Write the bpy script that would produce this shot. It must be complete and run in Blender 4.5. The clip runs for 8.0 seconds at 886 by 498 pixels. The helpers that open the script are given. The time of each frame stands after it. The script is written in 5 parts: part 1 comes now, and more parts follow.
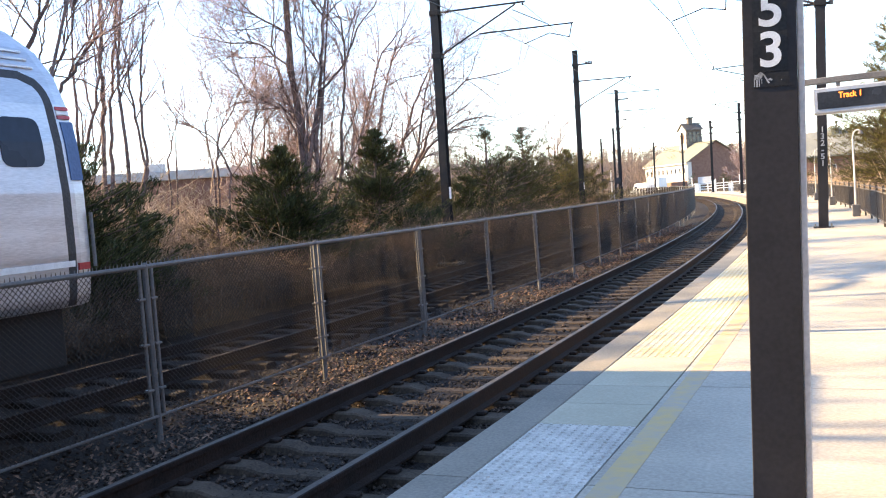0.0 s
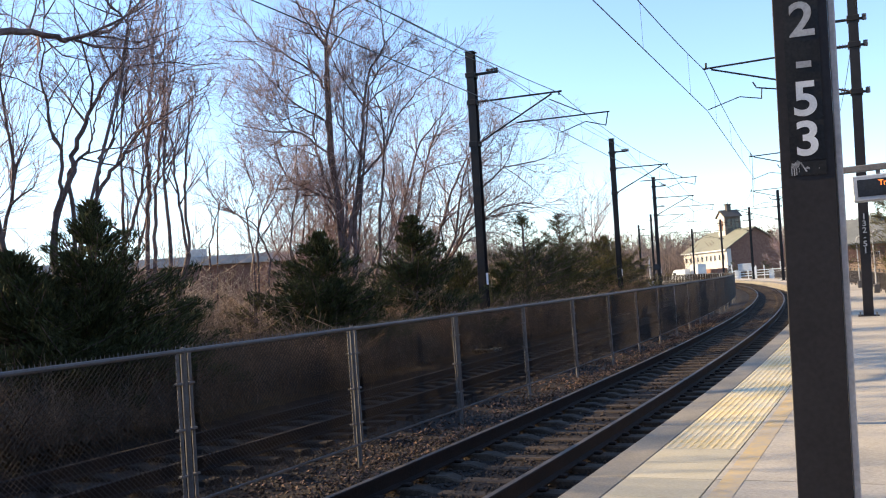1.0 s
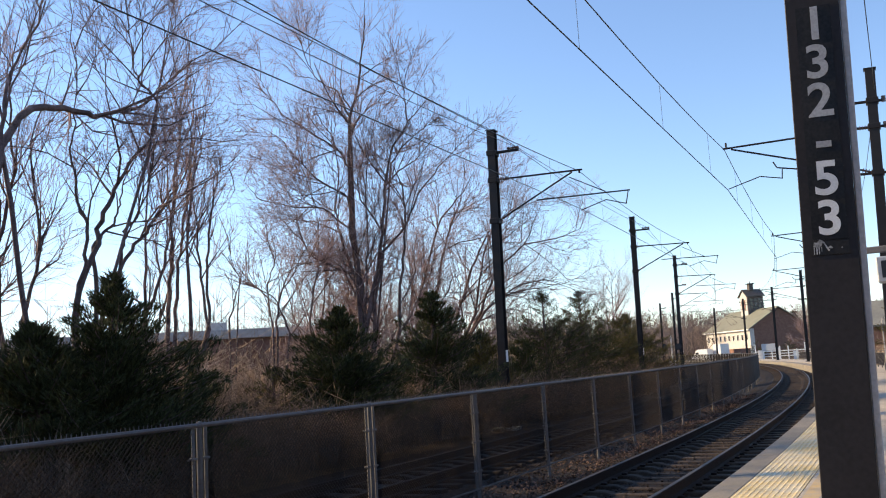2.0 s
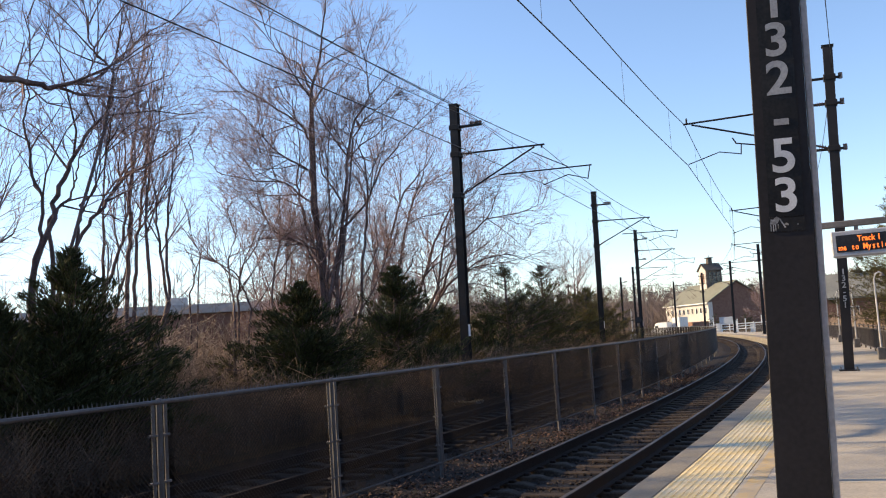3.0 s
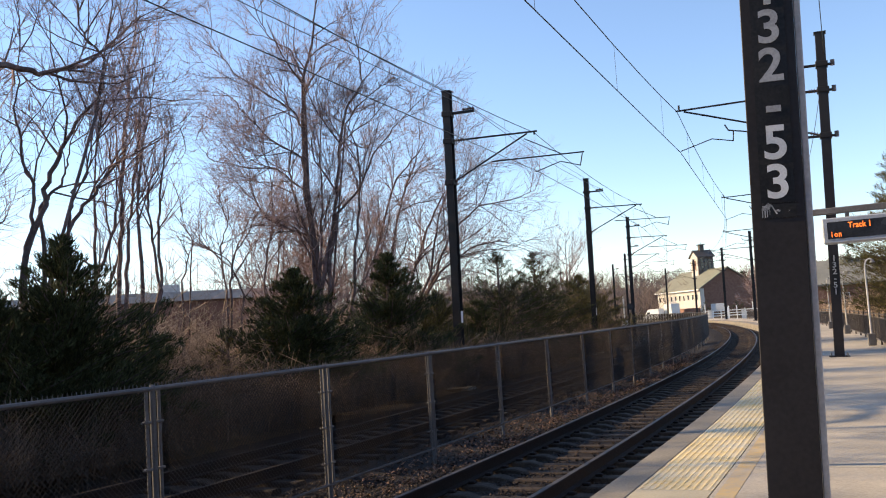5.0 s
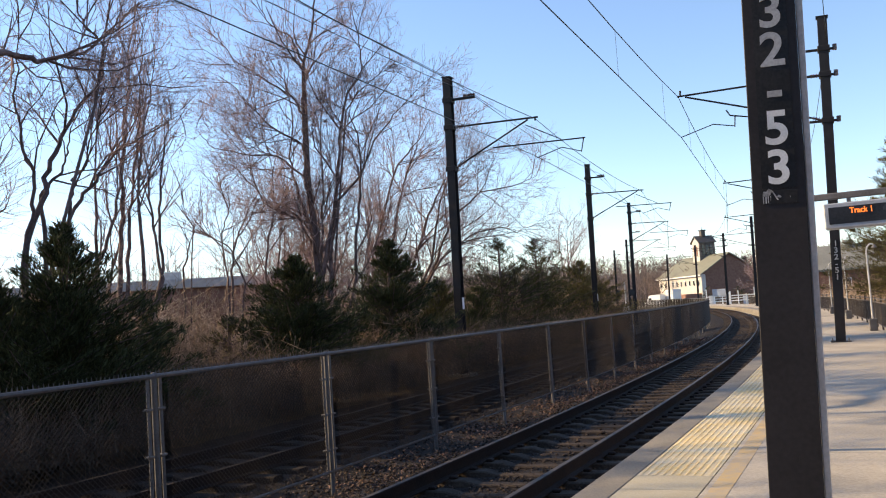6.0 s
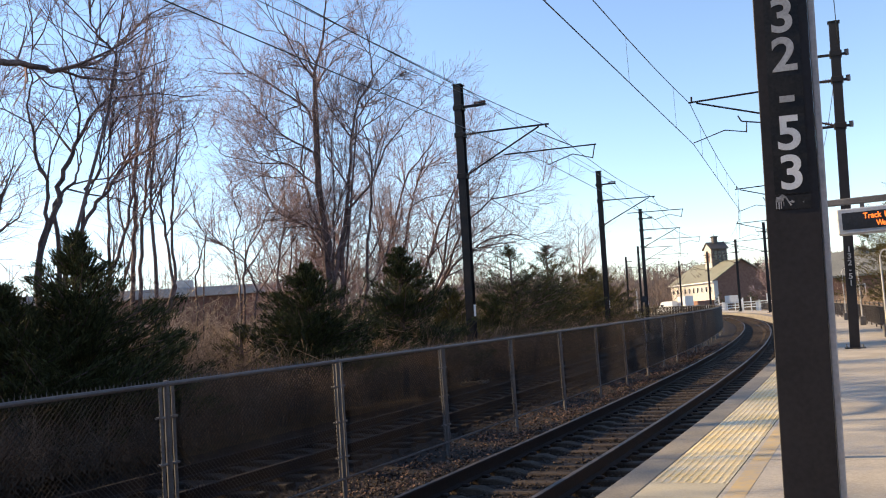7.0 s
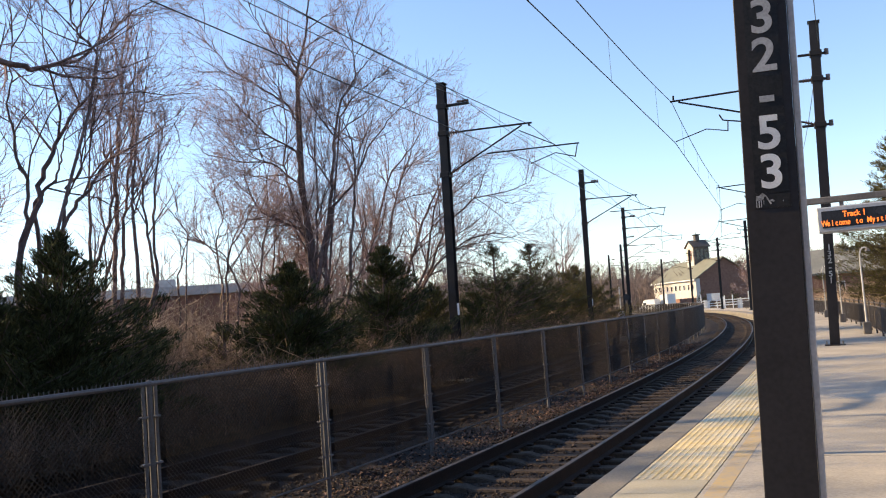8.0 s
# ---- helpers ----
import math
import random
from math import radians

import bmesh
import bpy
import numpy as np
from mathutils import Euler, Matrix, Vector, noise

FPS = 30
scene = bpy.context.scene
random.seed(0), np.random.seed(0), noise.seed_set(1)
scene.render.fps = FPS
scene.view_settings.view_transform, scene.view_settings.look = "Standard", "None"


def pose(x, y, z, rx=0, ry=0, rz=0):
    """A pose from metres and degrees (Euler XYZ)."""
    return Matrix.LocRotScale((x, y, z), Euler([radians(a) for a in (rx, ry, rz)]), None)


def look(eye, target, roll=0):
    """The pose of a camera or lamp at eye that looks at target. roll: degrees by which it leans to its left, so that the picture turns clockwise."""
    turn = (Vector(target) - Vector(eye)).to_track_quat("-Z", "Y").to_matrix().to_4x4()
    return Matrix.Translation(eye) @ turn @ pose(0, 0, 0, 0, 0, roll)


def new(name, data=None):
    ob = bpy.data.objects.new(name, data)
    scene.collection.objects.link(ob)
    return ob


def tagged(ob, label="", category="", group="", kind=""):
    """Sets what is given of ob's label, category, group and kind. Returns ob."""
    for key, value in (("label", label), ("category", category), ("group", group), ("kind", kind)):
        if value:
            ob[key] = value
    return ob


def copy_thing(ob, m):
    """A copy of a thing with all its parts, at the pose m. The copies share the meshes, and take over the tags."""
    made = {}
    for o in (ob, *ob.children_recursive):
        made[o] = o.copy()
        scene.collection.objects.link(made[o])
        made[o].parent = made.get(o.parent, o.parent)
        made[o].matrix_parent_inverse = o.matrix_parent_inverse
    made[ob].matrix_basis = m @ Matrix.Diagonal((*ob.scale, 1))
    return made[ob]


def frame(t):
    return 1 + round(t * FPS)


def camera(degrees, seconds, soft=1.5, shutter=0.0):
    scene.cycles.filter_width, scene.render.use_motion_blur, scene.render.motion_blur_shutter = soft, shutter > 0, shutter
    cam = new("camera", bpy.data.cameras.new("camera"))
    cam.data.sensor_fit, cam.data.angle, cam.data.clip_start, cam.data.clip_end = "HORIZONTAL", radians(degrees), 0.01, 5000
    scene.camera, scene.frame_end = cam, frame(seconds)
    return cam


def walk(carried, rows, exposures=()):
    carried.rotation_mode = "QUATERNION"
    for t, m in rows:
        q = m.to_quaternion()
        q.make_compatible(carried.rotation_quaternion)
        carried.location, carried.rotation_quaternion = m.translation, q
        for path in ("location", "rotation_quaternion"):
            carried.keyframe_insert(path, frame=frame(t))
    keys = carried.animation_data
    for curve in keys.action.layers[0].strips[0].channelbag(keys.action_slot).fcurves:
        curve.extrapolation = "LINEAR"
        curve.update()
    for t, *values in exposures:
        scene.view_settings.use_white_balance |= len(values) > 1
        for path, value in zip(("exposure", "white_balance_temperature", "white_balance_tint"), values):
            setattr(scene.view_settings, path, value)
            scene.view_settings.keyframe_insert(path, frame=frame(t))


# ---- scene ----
# Camera: hand-held on the platform, tilting up and settling.
cam = camera(52.0, 8.0, soft=1.1)
PATH = [
    (0.0, -0.006, -0.016, 1.640, 25.54, -3.03, 4.39),
    (0.5, -0.005, -0.008, 1.641, 26.48, -1.08, 4.30),
    (1.0, -0.001, -0.016, 1.646, 27.89, 2.54, 4.11),
    (1.5, -0.005, -0.009, 1.648, 29.04, 7.01, 3.50),
    (1.7, -0.004, -0.007, 1.642, 29.42, 7.54, 3.33),
    (3.0, 0.000, 0.012, 1.655, 26.77, 5.66, 3.64),
    (3.5, 0.002, 0.012, 1.656, 26.63, 4.77, 3.72),
    (4.0, 0.002, -0.005, 1.655, 26.72, 4.82, 3.89),
    (5.5, 0.001, 0.002, 1.651, 26.16, 4.76, 3.62),
    (6.0, 0.003, 0.014, 1.655, 26.40, 3.96, 3.89),
    (6.5, 0.003, 0.007, 1.654, 26.85, 4.34, 4.03),
    (7.0, 0.000, 0.013, 1.653, 27.12, 4.47, 4.04),
    (7.5, 0.004, 0.002, 1.651, 26.51, 4.28, 4.20),
    (8.0, 0.006, -0.002, 1.653, 26.08, 4.31, 4.24),
]
EXPOSURES = [(0.0, 2.27, 7300, 14), (0.3, 2.15, 6900, 13), (0.6, 1.66, 6500, 12), (1.0, 1.22, 6600, 13), (1.5, 0.82, 6600, 14), (3.0, 0.82, 6800, 15), (6.0, 0.9, 6900, 15), (8.0, 0.97, 6950, 15)]
walk(cam, [(t, pose(x, y, z, 90 + p, r, w)) for t, x, y, z, w, p, r in PATH], EXPOSURES)

# Daylight: a low winter sun square to the track, and a clear sky.
SUN_ELEV = radians(26)
SUN_DIR = Vector((-0.989 * math.cos(SUN_ELEV), -0.15 * math.cos(SUN_ELEV), math.sin(SUN_ELEV)))
sun = new("sun", bpy.data.lights.new("sun", "SUN"))
sun.data.energy, sun.data.angle, sun.data.color = 4.7, radians(0.55), (1.0, 0.775, 0.455)
sun.matrix_basis = look((0, 0, 50), Vector((0, 0, 50)) - SUN_DIR)
world = bpy.data.worlds.new("sky")
scene.world = world
world.use_nodes = True
wn = world.node_tree.nodes
sky = wn.new("ShaderNodeTexSky")
sky.sky_type, sky.sun_disc = "NISHITA", False
sky.sun_elevation, sky.sun_rotation = SUN_ELEV, math.atan2(SUN_DIR.x, SUN_DIR.y)
sky.air_density, sky.dust_density, sky.ozone_density = 0.95, 0.0, 3.3
world.node_tree.links.new(sky.outputs[0], wn["Background"].inputs[0])
wn["Background"].inputs[1].default_value = 0.14

# ---- materials ----


def mat(name, a, b, scale=4.0, rough=0.8, metal=0.0, bump=0.25, fine=8.0, vary=0.15, island=False, coat=0.0, stretch=(1, 1, 1), spec=0.5):
    """Two colours mixed by noise at two scales, with bump, varied from piece to piece."""
    m = bpy.data.materials.new(name)
    m.use_nodes = True
    n, l = m.node_tree.nodes, m.node_tree.links
    bsdf = n["Principled BSDF"]
    tc, info, add = n.new("ShaderNodeTexCoord"), n.new("ShaderNodeObjectInfo"), n.new("ShaderNodeVectorMath")
    mul = n.new("ShaderNodeVectorMath")
    mul.operation = "MULTIPLY"
    mul.inputs[1].default_value = stretch
    l.new(tc.outputs["Object"], mul.inputs[0])
    l.new(mul.outputs[0], add.inputs[0])
    sc = n.new("ShaderNodeMath")
    sc.operation = "MULTIPLY"
    sc.inputs[1].default_value = 37.0
    l.new(info.outputs["Random"], sc.inputs[0])
    l.new(sc.outputs[0], add.inputs[1])
    big, small = n.new("ShaderNodeTexNoise"), n.new("ShaderNodeTexNoise")
    big.inputs["Scale"].default_value, big.inputs["Detail"].default_value = scale, 4
    small.inputs["Scale"].default_value, small.inputs["Detail"].default_value = scale * fine, 3
    l.new(add.outputs[0], big.inputs["Vector"])
    l.new(add.outputs[0], small.inputs["Vector"])
    mixf = n.new("ShaderNodeMix")
    mixf.inputs["Factor"].default_value = 0.45
    l.new(big.outputs["Fac"], mixf.inputs["A"])
    l.new(small.outputs["Fac"], mixf.inputs["B"])
    ramp = n.new("ShaderNodeValToRGB")
    ramp.color_ramp.elements[0].position, ramp.color_ramp.elements[1].position = 0.36, 0.64
    ramp.color_ramp.elements[0].color, ramp.color_ramp.elements[1].color = (*a, 1), (*b, 1)
    l.new(mixf.outputs["Result"], ramp.inputs["Fac"])
    hsv = n.new("ShaderNodeHueSaturation")
    rng = n.new("ShaderNodeMapRange")
    rng.inputs["To Min"].default_value, rng.inputs["To Max"].default_value = 1 - vary, 1 + vary
    if island:
        geo = n.new("ShaderNodeNewGeometry")
        l.new(geo.outputs["Random Per Island"], rng.inputs["Value"])
    else:
        l.new(info.outputs["Random"], rng.inputs["Value"])
    l.new(rng.outputs[0], hsv.inputs["Value"])
    l.new(ramp.outputs["Color"], hsv.inputs["Color"])
    l.new(hsv.outputs["Color"], bsdf.inputs["Base Color"])
    bsdf.inputs["Metallic"].default_value = metal
    rr = n.new("ShaderNodeMapRange")
    rr.inputs["To Min"].default_value, rr.inputs["To Max"].default_value = max(0.03, rough - 0.12), min(1, rough + 0.12)
    l.new(big.outputs["Fac"], rr.inputs["Value"])
    l.new(rr.outputs[0], bsdf.inputs["Roughness"])
    bsdf.inputs["Specular IOR Level"].default_value = spec
    bsdf.inputs["Coat Weight"].default_value = coat
    if bump:
        bp = n.new("ShaderNodeBump")
        bp.inputs["Strength"].default_value, bp.inputs["Distance"].default_value = bump, 0.02
        l.new(small.outputs["Fac"], bp.inputs["Height"])
        l.new(bp.outputs[0], bsdf.inputs["Normal"])
    return m


def glow(name, colour, strength):
    m = bpy.data.materials.new(name)
    m.use_nodes = True
    b = m.node_tree.nodes["Principled BSDF"]
    b.inputs["Base Color"].default_value = (*colour, 1)
    b.inputs["Emission Color"].default_value, b.inputs["Emission Strength"].default_value = (*colour, 1), strength
    return m


M_GROUND = mat("earth_and_dead_grass", (0.035, 0.025, 0.016), (0.1, 0.07, 0.042), 0.6, 0.95, bump=0.6, spec=0.2)
# Bed colour set well below the stones' to stand in for shade.
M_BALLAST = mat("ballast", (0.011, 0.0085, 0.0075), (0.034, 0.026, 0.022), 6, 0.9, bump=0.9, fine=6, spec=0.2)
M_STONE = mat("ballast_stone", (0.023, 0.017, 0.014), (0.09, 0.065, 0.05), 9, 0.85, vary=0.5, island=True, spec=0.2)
M_LITTER = mat("dead_leaf", (0.07, 0.038, 0.026), (0.22, 0.125, 0.08), 9, 0.85, vary=0.4, island=True)
M_CONCRETE = mat("platform_concrete", (0.29, 0.26, 0.21), (0.46, 0.41, 0.335), 0.9, 0.82, bump=0.12, fine=40, vary=0.06)
M_COPING = mat("coping_concrete", (0.16, 0.145, 0.118), (0.27, 0.24, 0.195), 1.5, 0.85, bump=0.2, fine=30, vary=0.08)
M_FACE = mat("platform_face_concrete", (0.12, 0.11, 0.095), (0.24, 0.22, 0.19), 1.5, 0.9, bump=0.3)
M_TACTILE = mat("worn_yellow_tactile", (0.58, 0.45, 0.21), (0.62, 0.56, 0.42), 1.6, 0.75, bump=0.15, fine=12, vary=0.08)
M_YELLOW = mat("faded_yellow_line", (0.34, 0.3, 0.24), (0.5, 0.35, 0.14), 1.3, 0.8, bump=0.1, fine=9)
M_PATCHED = mat("beige_repair_mortar", (0.36, 0.325, 0.235), (0.46, 0.42, 0.32), 1.3, 0.85, bump=0.1, fine=30, vary=0.06)
M_WORN = mat("worn_white_tactile", (0.36, 0.34, 0.3), (0.66, 0.63, 0.57), 5, 0.8, bump=0.2, fine=12, vary=0.08)
M_TIMBER = mat("dark_timber_sleeper", (0.014, 0.01, 0.008), (0.038, 0.028, 0.021), 4, 0.9, bump=0.4, stretch=(0.3, 3, 3), spec=0.2)
M_SLEEPER = mat("concrete_sleeper", (0.026, 0.0195, 0.015), (0.09, 0.066, 0.048), 3, 0.9, bump=0.3, fine=14, vary=0.2, spec=0.2)
M_RAIL = mat("rusty_rail_web", (0.012, 0.008, 0.007), (0.032, 0.02, 0.016), 5, 0.8, 0.1, fine=9, spec=0.2)
M_HEAD = mat("worn_rail_head", (0.035, 0.027, 0.023), (0.095, 0.078, 0.068), 4, 0.6, 0.4, bump=0.05)
M_GALV = mat("galvanised_steel", (0.1, 0.094, 0.09), (0.17, 0.16, 0.153), 6, 0.65, 0.1, bump=0.05)
M_WIRE_MESH = mat("weathered_fence_wire", (0.02, 0.0145, 0.012), (0.046, 0.034, 0.027), 6, 0.7, 0.3, bump=0)
M_MAST = mat("dark_brown_mast_paint", (0.02, 0.0178, 0.0182), (0.032, 0.0285, 0.029), 3, 0.62, 0.0, bump=0.02, fine=14, spec=0.22)
M_WIRE = mat("weathered_copper_wire", (0.04, 0.04, 0.04), (0.08, 0.075, 0.07), 8, 0.6, 0.5, bump=0)
M_INSUL = mat("insulator_glaze", (0.1, 0.045, 0.03), (0.17, 0.08, 0.05), 6, 0.25, coat=0.4)
M_PLATE = mat("black_number_plate", (0.012, 0.012, 0.013), (0.028, 0.027, 0.026), 9, 0.5, bump=0.05, spec=0.2)
M_WHITE = mat("white_vinyl", (0.66, 0.66, 0.64), (0.84, 0.84, 0.82), 14, 0.5, bump=0.02)
M_AGED = mat("aged_grey_vinyl", (0.3, 0.3, 0.3), (0.46, 0.46, 0.455), 14, 0.6, bump=0.02)
M_CONDUIT = mat("pale_galvanised_conduit", (0.4, 0.4, 0.39), (0.56, 0.55, 0.53), 6, 0.6, 0.1, bump=0.05)
M_SMEAR = mat("pale_scraped_residue", (0.12, 0.12, 0.118), (0.5, 0.5, 0.49), 60, 0.8, bump=0.1)
M_SIGN = mat("sign_grey_casing", (0.36, 0.38, 0.41), (0.48, 0.5, 0.53), 5, 0.45, 0.3, bump=0.03)
M_SCREEN = mat("dark_display_glass", (0.018, 0.02, 0.025), (0.03, 0.033, 0.04), 5, 0.25, bump=0)
M_LED = glow("orange_led", (1.0, 0.21, 0.03), 0.8)
M_BARK = mat("grey_brown_bark", (0.058, 0.041, 0.039), (0.19, 0.136, 0.126), 4, 0.9, bump=0.5, fine=10, vary=0.2, spec=0.2)
M_TWIG = mat("bare_twig", (0.16, 0.113, 0.112), (0.42, 0.305, 0.3), 4, 0.85, bump=0, vary=0.3, island=True, spec=0.2)
M_CEDAR = mat("cedar_needles", (0.025, 0.029, 0.013), (0.095, 0.1, 0.038), 5, 0.8, bump=0, vary=0.5, island=True, spec=0.2)
M_CEDAR2 = mat("olive_cedar_needles", (0.062, 0.058, 0.02), (0.18, 0.148, 0.052), 5, 0.8, bump=0, vary=0.5, island=True, spec=0.2)
# One brush in three tones: shade painted into the lower two, sunlight into the last.
M_BRUSH_NEAR = mat("shade_dimmed_brush", (0.11, 0.075, 0.053), (0.38, 0.265, 0.18), 1.2, 0.9, bump=0, vary=0.5, island=True, spec=0.2)
M_BRUSH_SHADE = mat("shade_darkened_bramble", (0.05, 0.034, 0.025), (0.2, 0.135, 0.09), 1.2, 0.9, bump=0, vary=0.5, island=True, spec=0.2)
M_BRUSH_SUN = mat("sun_paled_dry_brush", (0.25, 0.18, 0.125), (0.62, 0.46, 0.32), 0.8, 0.9, bump=0, vary=0.45, island=True, spec=0.2)
M_WOODS = mat("far_bare_woods", (0.12, 0.088, 0.076), (0.24, 0.182, 0.158), 0.1, 0.95, bump=0, vary=0.3, island=True)
M_EVERGREEN = mat("far_pine", (0.03, 0.045, 0.025), (0.06, 0.085, 0.04), 0.2, 0.9, bump=0, vary=0.3, island=True)
M_ROOF = mat("green_grey_roof", (0.13, 0.132, 0.1), (0.19, 0.19, 0.145), 0.8, 0.8, fine=20)
M_METAL_ROOF = mat("grey_metal_roof_edge", (0.42, 0.4, 0.38), (0.58, 0.55, 0.52), 0.5, 0.6, 0.2)
M_SHINGLE = mat("grey_brown_shingle", (0.15, 0.155, 0.14), (0.24, 0.24, 0.215), 0.8, 0.85, fine=20)
M_CUPOLA = mat("dark_weathered_boarding", (0.085, 0.07, 0.062), (0.15, 0.125, 0.11), 1.2, 0.9, fine=20)
M_BRICK = mat("red_brown_brickwork", (0.17, 0.085, 0.06), (0.27, 0.15, 0.11), 2, 0.9, fine=20)
M_SIDING = mat("pale_cream_clapboard", (0.48, 0.44, 0.4), (0.6, 0.56, 0.51), 0.8, 0.8)
M_GLASS = mat("dark_window_glass", (0.01, 0.013, 0.018), (0.025, 0.032, 0.042), 1, 0.15, bump=0)
M_COACHGLASS = mat("tinted_coach_glass", (0.008, 0.014, 0.03), (0.016, 0.026, 0.05), 1, 0.3, bump=0, spec=0.25)
M_RAILING = mat("dark_bronze_railing", (0.07, 0.06, 0.053), (0.12, 0.1, 0.085), 5, 0.6, 0.2, bump=0.05)
M_PAINTWHITE = mat("white_paint", (0.62, 0.62, 0.6), (0.8, 0.8, 0.78), 3, 0.5)
M_STEEL = mat("brushed_stainless_steel", (0.44, 0.46, 0.5), (0.62, 0.64, 0.68), 1.2, 0.42, 0.75, bump=0.08, fine=12, stretch=(0.3, 1, 6))
M_DARKTRIM = mat("black_rubber_trim", (0.02, 0.02, 0.022), (0.045, 0.045, 0.05), 4, 0.6)
M_BLUE = mat("blue_stripe_film", (0.03, 0.09, 0.22), (0.05, 0.12, 0.28), 4, 0.4)
M_RED = mat("red_stripe_film", (0.4, 0.03, 0.04), (0.5, 0.05, 0.06), 4, 0.4)
M_UNDER = mat("sooty_underframe", (0.011, 0.01, 0.009), (0.028, 0.025, 0.022), 4, 0.85, bump=0.4)
M_CARPAINT = mat("white_car_paint", (0.6, 0.61, 0.63), (0.7, 0.71, 0.72), 1, 0.3, coat=0.6)
M_CARDARK = mat("dark_car_paint", (0.04, 0.045, 0.06), (0.07, 0.075, 0.09), 1, 0.3, coat=0.6)

# ---- geometry helpers ----
RC = 417.0  # radius of the camera's own arc; the track curves to the left


def arc(s, off, z=0.0):
    """The point s metres along the curve, off metres to its right."""
    a = s / RC
    return Vector((-RC + (RC + off) * math.cos(a), (RC + off) * math.sin(a), z))


def arc_pose(s, off, z=0.0, lean=0.0):
    """At that point, y along the track, x to the right; lean: degrees towards the right."""
    return Matrix.Translation(arc(s, off, z)) @ Matrix.Rotation(s / RC, 4, "Z") @ Matrix.Rotation(radians(lean), 4, "Y")


def mesh_of(name, verts, faces, material, smooth=False):
    me = bpy.data.meshes.new(name)
    me.from_pydata([tuple(v) for v in verts], [], faces)
    me.materials.append(material)
    if smooth:
        me.polygons.foreach_set("use_smooth", [True] * len(me.polygons))
    me.update()
    return me


def part(name, data, material=None, parent=None, label="", m=None):
    """Links a bmesh or a mesh as one object under a thing or a part."""
    if isinstance(data, bmesh.types.BMesh):
        me = bpy.data.meshes.new(name)
        data.to_mesh(me)
        data.free()
        me.materials.append(material)
        data = me
    ob = new(name, data)
    if m is not None:
        ob.matrix_basis = m
    ob.parent = parent
    if label:
        ob["label"] = label
    return ob


def thing(name, label, category, m=None, group="", kind=""):
    ob = new(name)
    if m is not None:
        ob.matrix_basis = m
    return tagged(ob, label, category, group, kind)


def box(bm, lo, hi, bevel=0.0, m=None):
    """A block between two corners, its edges bevelled."""
    lo, hi = Vector(lo), Vector(hi)
    c, d = (lo + hi) / 2, hi - lo
    t = Matrix.Translation(c) @ Matrix.Diagonal((*d, 1))
    r = bmesh.ops.create_cube(bm, size=1, matrix=t if m is None else m @ t)
    if bevel:
        es = {e for v in r["verts"] for e in v.link_edges}
        bmesh.ops.bevel(bm, geom=list(es), offset=bevel, segments=1, affect="EDGES")
    return bm


def block(lo, hi, bevel=0.0, m=None):
    return box(bmesh.new(), lo, hi, bevel, m)


def rod(bm, a, b, r, sides=8, r2=None):
    a, b = Vector(a), Vector(b)
    d = b - a
    m = Matrix.Translation((a + b) / 2) @ d.to_track_quat("Z", "Y").to_matrix().to_4x4()
    bmesh.ops.create_cone(bm, cap_ends=True, segments=sides, radius1=r, radius2=r if r2 is None else r2, depth=d.length, matrix=m)
    return bm


def sweep(points, frames, profile, closed=True):
    """Vertices and faces of a profile (x right, z up) carried along poses."""
    verts, faces, n = [], [], len(profile)
    for m in frames:
        verts += [m @ Vector((x, 0, z)) for x, z in profile]
    k = n if closed else n - 1
    for i in range(len(frames) - 1):
        for j in range(k):
            a, b = i * n + j, i * n + (j + 1) % n
            faces.append((a, b, b + n, a + n))
    if closed:
        faces += [tuple(range(n)), tuple(range((len(frames) - 1) * n, len(frames) * n))[::-1]]
    return verts, faces


def along(s0, s1, step, off, profile, material, name, closed=True, z=0.0, smooth=False):
    n = max(2, round((s1 - s0) / step) + 1)
    fr = [arc_pose(s0 + (s1 - s0) * i / (n - 1), off, z) for i in range(n)]
    v, f = sweep(None, fr, profile, closed)
    return mesh_of(name, v, f, material, smooth)


def tubes(name, polys, material, sides=4):
    """One mesh of tapered tubes; polys: (points, radii)."""
    verts, faces, base = [], [], 0
    ang = np.arange(sides) * 2 * np.pi / sides
    ca, sa = np.cos(ang), np.sin(ang)
    for pts, rad in polys:
        p = np.asarray(pts, float)
        k = len(p)
        t = np.empty_like(p)
        t[1:-1], t[0], t[-1] = p[2:] - p[:-2], p[1] - p[0], p[-1] - p[-2]
        t /= np.linalg.norm(t, axis=1)[:, None] + 1e-9
        ref = np.array([0.37, 0.92, 0.11]) if abs(t[0, 1]) < 0.8 else np.array([0.9, 0.1, 0.3])
        u = np.cross(t, ref)
        u /= np.linalg.norm(u, axis=1)[:, None] + 1e-9
        w = np.cross(t, u)
        r = np.asarray(rad, float)[:, None, None]
        ring = p[:, None, :] + r * (u[:, None, :] * ca[None, :, None] + w[:, None, :] * sa[None, :, None])
        verts.append(ring.reshape(-1, 3))
        for i in range(k - 1):
            o = base + i * sides
            for j in range(sides):
                q = (j + 1) % sides
                faces.append((o + j, o + q, o + q + sides, o + j + sides))
        base += k * sides
    return mesh_of(name, np.concatenate(verts), faces, material, True)


